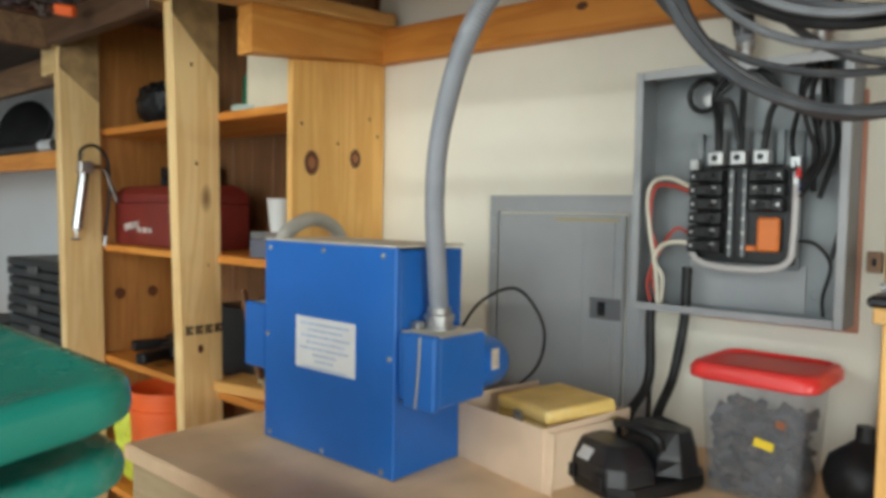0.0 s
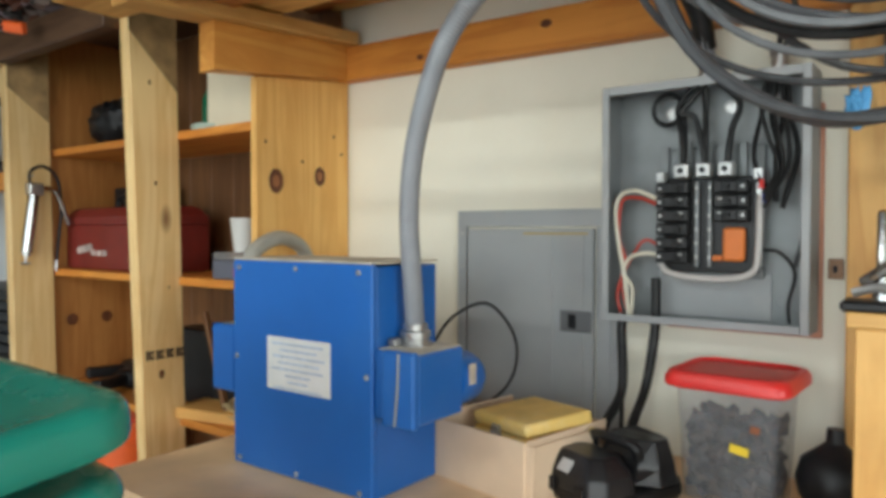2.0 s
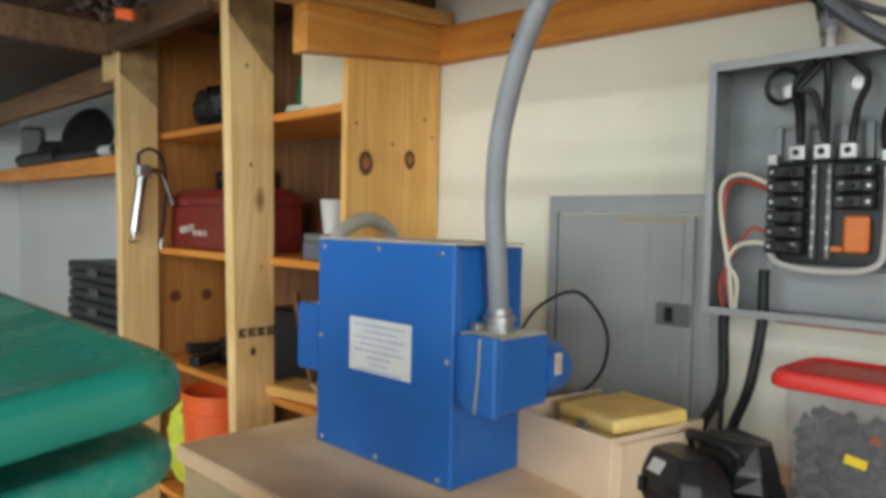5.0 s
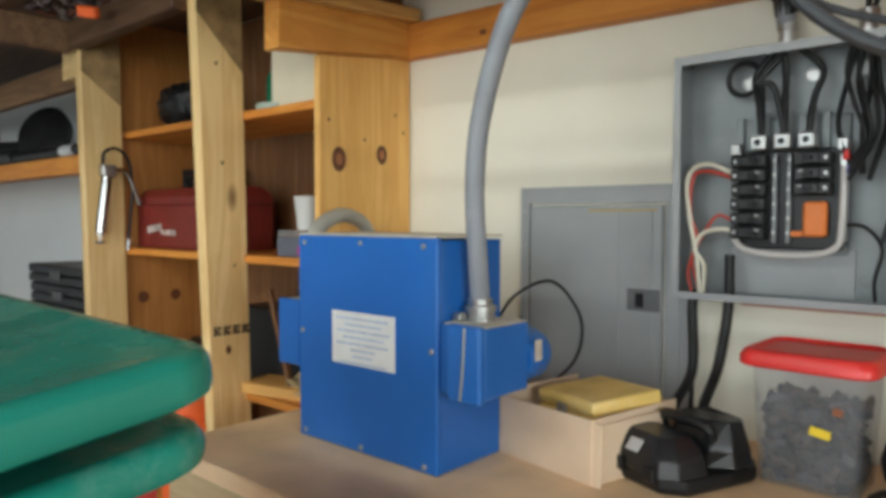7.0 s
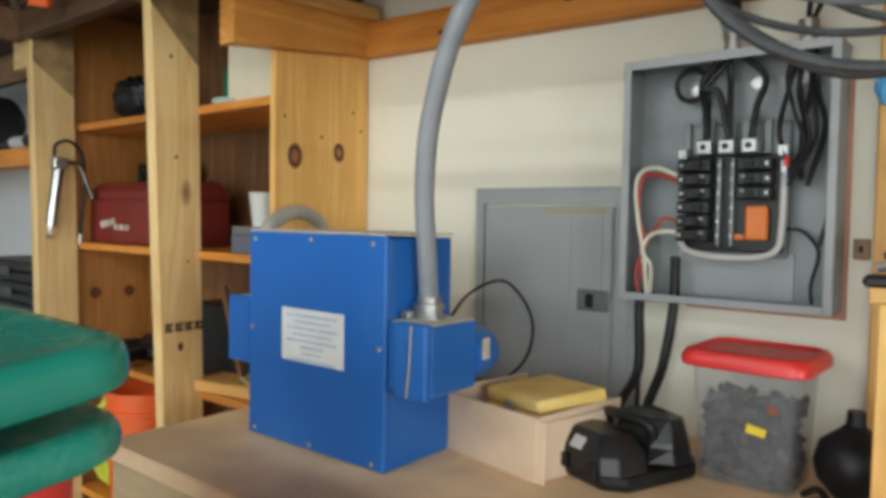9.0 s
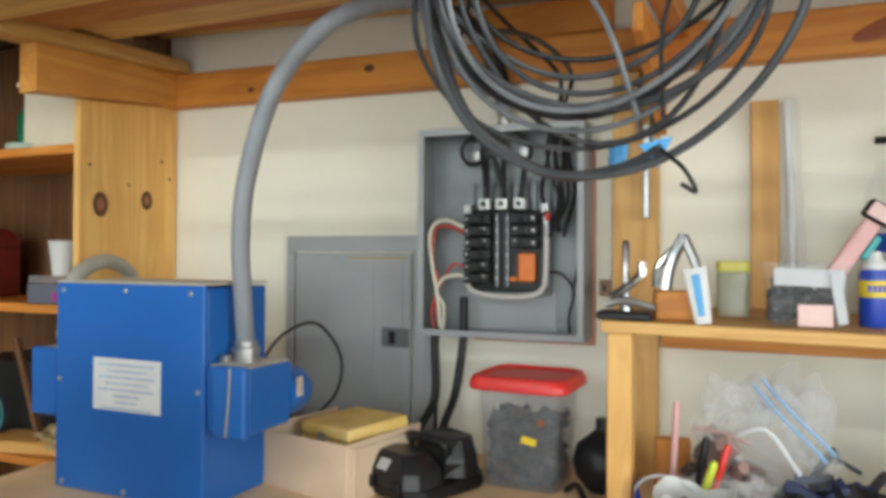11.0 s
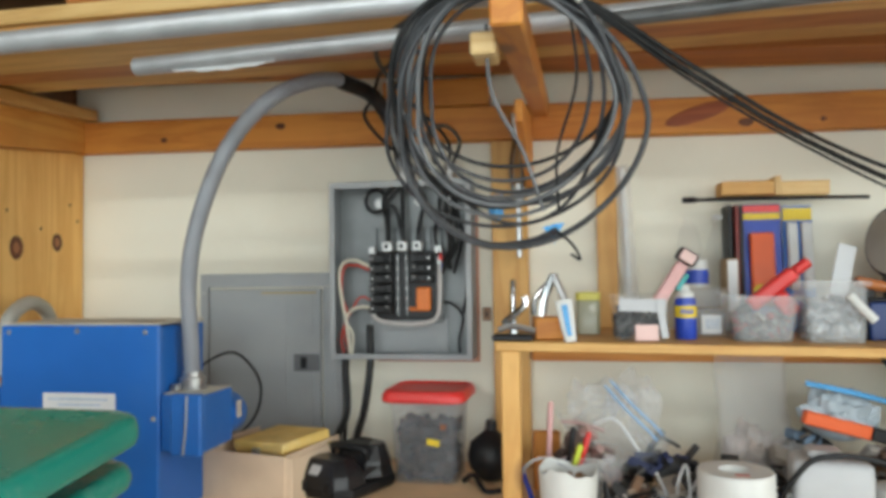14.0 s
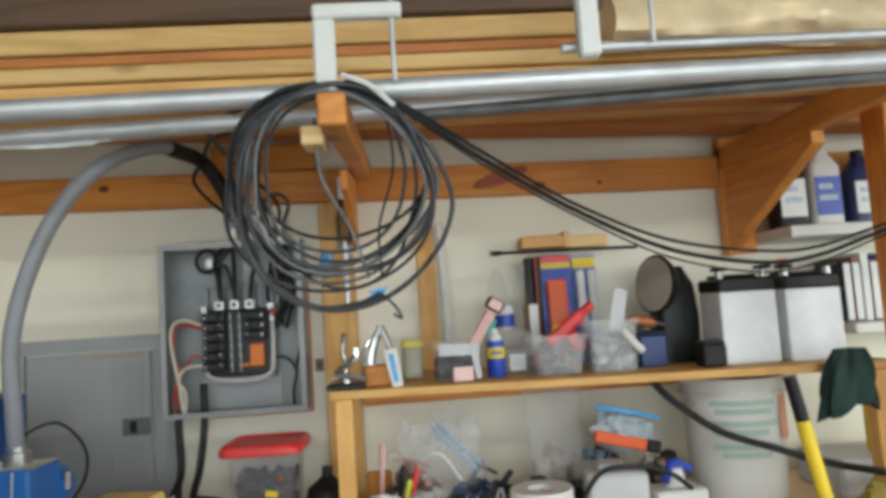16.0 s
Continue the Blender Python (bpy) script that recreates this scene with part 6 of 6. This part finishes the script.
jug(1.345, black, paper, 0.215, "black oil jug with a white label")
jug(1.445, white, royal, 0.22, "white oil jug with a blue label")
jug(1.56, surface("navy_plastic", (0.02, 0.03, 0.10), 0.35), paper, 0.19, "navy oil jug with a white label")
jug(1.66, black, royal, 0.19, "black oil jug with a blue label")
for i, m in enumerate((black, red_steel, paper, surface("brown_spine", (0.22, 0.08, 0.05), 0.6), royal, paper, red_steel)):
    b_ = thing("book", pose(1.475 + i * 0.026, -0.10, 1.3125), "worn book standing on the white shelf", "book", "books on the white shelf")
    part("cover", box(-0.0115, 0.0115, -0.06, 0.07, 0, 0.165 + 0.01 * (i % 3), 0.002), m, b_)
    part("page_block", box(-0.009, 0.009, -0.062, -0.0602, 0.004, 0.158, 0), paper, b_)

# ---- things in the shelf unit and on the posts ----
gg = thing("grease_gun", pose(-2.1885, 0, 0), "chrome lever grease gun hanging on the post", "grease gun")
part("barrel", tube([(0.024, -0.398, 1.462), (0.024, -0.410, 1.37), (0.024, -0.421, 1.283)], 0.0165, 16, 3), chrome, gg, smooth=True)
part("end_cap", tube([(0.024, -0.4212, 1.2825), (0.024, -0.422, 1.275), (0.024, -0.4225, 1.271)], 0.012, 12, 2), steel, gg, smooth=True)
part("plunger", tube([(0.024, -0.4226, 1.2705), (0.024, -0.4235, 1.26), (0.024, -0.424, 1.25)], 0.0035, 8, 2), steel, gg)
part("plunger_grip", tube([(0.024, -0.437, 1.249), (0.024, -0.424, 1.247), (0.024, -0.411, 1.249)], 0.004, 8, 3), steel, gg)
part("head", box(0.006, 0.042, -0.418, -0.372, 1.4625, 1.502, 0.006, None, 2), steel, gg)
part("lever", tube([(0.024, -0.372, 1.488), (0.026, -0.335, 1.480), (0.028, -0.312, 1.43), (0.028, -0.292, 1.372)], 0.0075, 10, 6), chrome, gg, smooth=True)
part("hose", tube([(0.024, -0.41, 1.502), (0.024, -0.405, 1.54), (0.024, -0.366, 1.557), (0.024, -0.325, 1.52), (0.02, -0.312, 1.43), (0.016, -0.318, 1.33), (0.014, -0.325, 1.255)], 0.0048, 10, 8), rubber, gg, smooth=True)
part("nozzle", tube([(0.014, -0.325, 1.2545), (0.014, -0.327, 1.235), (0.014, -0.328, 1.22)], 0.0045, 8, 2), steel, gg)
part("nail", tube([(-0.004, -0.405, 1.52), (0.02, -0.405, 1.522), (0.04, -0.405, 1.525)], 0.002, 6, 2), steel, gg)

Z1, Z2, Z3, Z4 = 1.6185, 1.2265, 0.8455, 0.4005
tbx = thing("toolbox", pose(-1.945, -0.185, Z2), "dark red steel toolbox with worn white lettering", "toolbox")
part("body", box(-0.28, 0.28, -0.085, 0.085, 0, 0.145, 0.006, None, 2), red_steel, tbx)
part("lid", loft([(rounded(0.564, 0.174, 0.012), 0.1455), (rounded(0.564, 0.174, 0.012), 0.17), (rounded(0.53, 0.13, 0.012), 0.195), (rounded(0.52, 0.09, 0.012), 0.20)]), red_steel, tbx)
part("handle", tube([(-0.09, 0, 0.2005), (-0.08, 0, 0.235), (0.08, 0, 0.235), (0.09, 0, 0.2005)], 0.008, 8, 4), black, tbx, smooth=True)
lw = surface("worn_white_paint", (0.50, 0.42, 0.38), 0.7, vary=0.4, scale=40)
part("logo_shape", box(-0.185, -0.095, -0.0872, -0.0858, 0.075, 0.098, 0.004, pose(0, 0, 0, 0, -8, 0)), lw, tbx)
for i, (a, b) in enumerate(((-0.11, -0.085), (-0.075, -0.05), (-0.04, -0.015))):
    part("text_bar", box(a, b, -0.0872, -0.0858, 0.045, 0.062, 0), lw, tbx)
sx = thing("black_radio", pose(-2.02, -0.10, Z2 + 0.2015), "black box with a handle lying on the toolbox", "radio")
part("body", box(-0.12, 0.12, -0.05, 0.05, 0, 0.07, 0.008, None, 2), black, sx)
part("handle", tube([(-0.05, 0, 0.0705), (-0.04, 0, 0.10), (0.07, 0, 0.10), (0.085, 0, 0.0705)], 0.007, 8, 4), black, sx, smooth=True)
single("tool_bag", crumple(0.26, 0.17, 0.15, 3, 3, 0.22), black, pose(-2.0, -0.20, Z1), "dark leather tool pouch on the top shelf", "pouch", smooth=True)
ct = thing("white_carton", pose(-1.315, -0.18, Z1, 0, 0, 6), "cream cardboard carton on the top shelf", "carton")
part("body", box(-0.10, 0.10, -0.10, 0.10, 0, 0.17, 0.003), surface("cream_carton", (0.66, 0.60, 0.45), 0.7, vary=0.08), ct)
part("flap", box(-0.098, 0.098, -0.125, -0.1005, 0.155, 0.168, 0.002), card, ct)
gbt = thing("green_bottle", pose(-1.475, -0.22, Z1), "dark green bottle by the carton", "bottle")
part("body", lathe([(0.028, 0), (0.03, 0.004), (0.03, 0.10), (0.012, 0.13), (0.012, 0.15), (0, 0.151)], 16), surface("dark_green_glass", (0.01, 0.14, 0.07), 0.2), gbt, smooth=True)
single("round_tin", lathe([(0.05, 0), (0.052, 0.003), (0.052, 0.014), (0.048, 0.016), (0.0, 0.015)], 22), surface("pale_green_tin", (0.36, 0.45, 0.38), 0.4), pose(-1.42, -0.265, Z1), "pale green round tin on the shelf edge", "tin", smooth=True)
cu = thing("plastic_cup", pose(-1.278, -0.268, Z2 + 0.0705), "white plastic cup standing on a small case", "cup")
part("cup", lathe([(0.026, 0), (0.036, 0.085), (0.038, 0.087), (0.034, 0.086), (0.025, 0.003)], 20), white, cu, smooth=True)
cs = thing("small_case", pose(-1.285, -0.252, Z2), "small dark case with a purple edge", "case")
part("body", box(-0.07, 0.07, -0.06, 0.06, 0, 0.05, 0.004), surface("slate_case", (0.12, 0.13, 0.17), 0.4), cs)
part("lid", box(-0.068, 0.068, -0.058, 0.058, 0.0505, 0.07, 0.003), milky, cs)
part("purple_edge", box(0.02, 0.04, -0.0615, -0.0602, 0.008, 0.03, 0), surface("magenta_purple", (0.35, 0.05, 0.25), 0.5), cs)


def drill(x, y, rz):
    d = thing("power_drill", pose(x, y, Z3 + 0.032, 0, 0, rz), "black cordless drill lying on the lower shelf", "drill", "drills on the shelf")
    part("body", lathe([(0.018, -0.07), (0.03, -0.06), (0.031, 0.04), (0.024, 0.06)], 16, None, pose(0, 0, 0, 0, 90, 0)), black, d, smooth=True)
    part("chuck", lathe([(0.02, 0.0605), (0.02, 0.09), (0.008, 0.11)], 14, None, pose(0, 0, 0, 0, 90, 0)), steel, d, smooth=True)
    part("grip", box(-0.05, -0.01, -0.14, -0.02, -0.018, 0.018, 0.008, None, 2), black, d)
    return d


drill(-2.06, -0.13, -15)
drill(-1.92, -0.20, 20)
drill(-1.72, -0.16, 160)
single("wood_offcut", box(-0.12, 0.12, -0.06, 0.06, 0, 0.03, 0.003), wood_x, pose(-1.40, -0.25, Z3, 0, 0, 12), "pale wood offcut on the lower shelf", "offcut")
single("leaning_stick", box(-0.008, 0.008, -0.008, 0.008, 0, 0.30, 0.002), dark_wood, pose(-1.345, -0.27, Z3 + 0.003, 0, -20, 0), "thin dark stick leaning in the shelf", "stick")
single("rope_heap", crumple(0.16, 0.12, 0.06, 17, 3, 0.5), surface("tan_rope", (0.42, 0.32, 0.16), 0.9, vary=0.4, scale=50), pose(-1.29, -0.23, Z3), "heap of tan rope on the lower shelf", "rope")
single("dark_crate", box(-0.16, 0.16, -0.09, 0.09, 0, 0.22, 0.006), black, pose(-1.52, -0.12, Z3), "black crate at the back of the shelf", "crate")
ob_ = thing("orange_bucket", pose(-1.885, -0.245, Z4 - 0.0005), "orange plastic bucket under the lower shelf", "bucket")
part("body", lathe([(0.105, 0), (0.11, 0.004), (0.125, 0.36), (0.13, 0.362), (0.13, 0.38), (0.122, 0.38), (0.107, 0.006)], 32), orange, ob_, smooth=True)
part("rib", lathe([(0.123, 0.31), (0.129, 0.313), (0.129, 0.322), (0.1235, 0.325)], 32), orange, ob_)
single("lime_sack", crumple(0.13, 0.16, 0.30, 23, 3, 0.25), lime, pose(-2.115, -0.24, Z4), "lime yellow plastic sack beside the bucket", "sack", smooth=True)

# ---- wall shelf further left with tools ----
ls = thing("tool_shelf", I4, "amber wall shelf holding power tools", "shelf")
part("board", box(-4.9, -2.252, -0.34, -0.003, 1.530, 1.552, 0.002), amber_x, ls)
part("lip", box(-4.9, -2.252, -0.36, -0.3405, 1.49, 1.556, 0.002), amber_x, ls)
part("lower_board", box(-4.9, -2.252, -0.36, -0.003, 0.72, 0.745, 0.002), amber_x, ls)
ag = thing("angle_grinder", pose(-3.24, -0.22, 1.5525, 0, 0, 10) @ Matrix.Scale(1.75, 4), "black angle grinder lying on the tool shelf", "grinder")
part("body", lathe([(0.022, -0.13), (0.03, -0.12), (0.026, -0.02), (0.034, 0.05), (0.03, 0.07)], 16, None, pose(-0.06, 0, 0.045, 0, 90, 0)), surface("charcoal_body", (0.016, 0.016, 0.018), 0.5, vary=0.3, spec=0.3), ag, smooth=True)
part("head", box(0.012, 0.07, -0.03, 0.03, 0.012, 0.09, 0.01, None, 2), black, ag)
part("disc", lathe([(0.02, 0), (0.062, 0.004), (0.064, 0.012), (0.02, 0.014)], 24, None, pose(0.085, -0.02, 0.066, 72, 0, 20)), black, ag, smooth=True)
part("guard", lathe([(0.066, 0.012), (0.070, 0.03), (0.066, 0.032)], 24, None, pose(0.085, -0.02, 0.066, 72, 0, 20)), black, ag, smooth=True)
rg = thing("red_grinder", pose(-3.85, -0.24, 1.5525, 0, 0, -20) @ Matrix.Scale(2.0, 4), "red and black grinder on the tool shelf", "grinder")
part("body", lathe([(0.02, -0.11), (0.028, -0.10), (0.028, 0.06), (0.022, 0.08)], 16, None, pose(0, 0, 0.04, 0, 90, 0)), red_steel, rg, smooth=True)
part("head", box(0.081, 0.13, -0.025, 0.025, 0.015, 0.10, 0.01, None, 2), greycable, rg)
wr = thing("long_wrench_case", pose(-2.75, -0.348, 1.5562), "long black torque wrench lying at the shelf edge", "wrench")
part("bar", tube([(-0.60, 0, 0.022), (0.0, 0, 0.022), (0.42, 0, 0.022)], 0.021, 10, 3), black, wr, smooth=True)
part("grip", tube([(-0.95, 0, 0.032), (-0.70, 0, 0.032), (-0.40, 0, 0.032)], 0.032, 12, 3), black, wr, smooth=True)
part("white_band", tube([(0.10, 0, 0.0222), (0.16, 0, 0.0222), (0.22, 0, 0.0222)], 0.0216, 10, 2), grey_plastic, wr, smooth=True)
for i in range(5):
    kc = thing("tool_case", pose(-2.80 + 0.02 * (i % 2), -0.20, 0.7455 + i * 0.079), "black plastic tool case in a stack", "tool case", "stacked tool cases")
    part("lower_shell", box(-0.30, 0.30, -0.13, 0.13, 0, 0.036, 0.008, None, 2), black, kc)
    part("upper_shell", box(-0.30, 0.30, -0.13, 0.13, 0.039, 0.076, 0.008, None, 2), black, kc)
    part("latch", box(-0.05, 0.05, -0.137, -0.1305, 0.02, 0.055, 0.002), surface("dark_grey_plastic", (0.06, 0.06, 0.06), 0.5), kc)
single("dark_pan", lathe([(0.10, 0), (0.17, 0.06), (0.18, 0.07), (0.17, 0.072), (0.0, 0.03)], 26), black, pose(-3.5, -0.2, 0.7455), "wide black pan on the lower board", "pan", smooth=True)

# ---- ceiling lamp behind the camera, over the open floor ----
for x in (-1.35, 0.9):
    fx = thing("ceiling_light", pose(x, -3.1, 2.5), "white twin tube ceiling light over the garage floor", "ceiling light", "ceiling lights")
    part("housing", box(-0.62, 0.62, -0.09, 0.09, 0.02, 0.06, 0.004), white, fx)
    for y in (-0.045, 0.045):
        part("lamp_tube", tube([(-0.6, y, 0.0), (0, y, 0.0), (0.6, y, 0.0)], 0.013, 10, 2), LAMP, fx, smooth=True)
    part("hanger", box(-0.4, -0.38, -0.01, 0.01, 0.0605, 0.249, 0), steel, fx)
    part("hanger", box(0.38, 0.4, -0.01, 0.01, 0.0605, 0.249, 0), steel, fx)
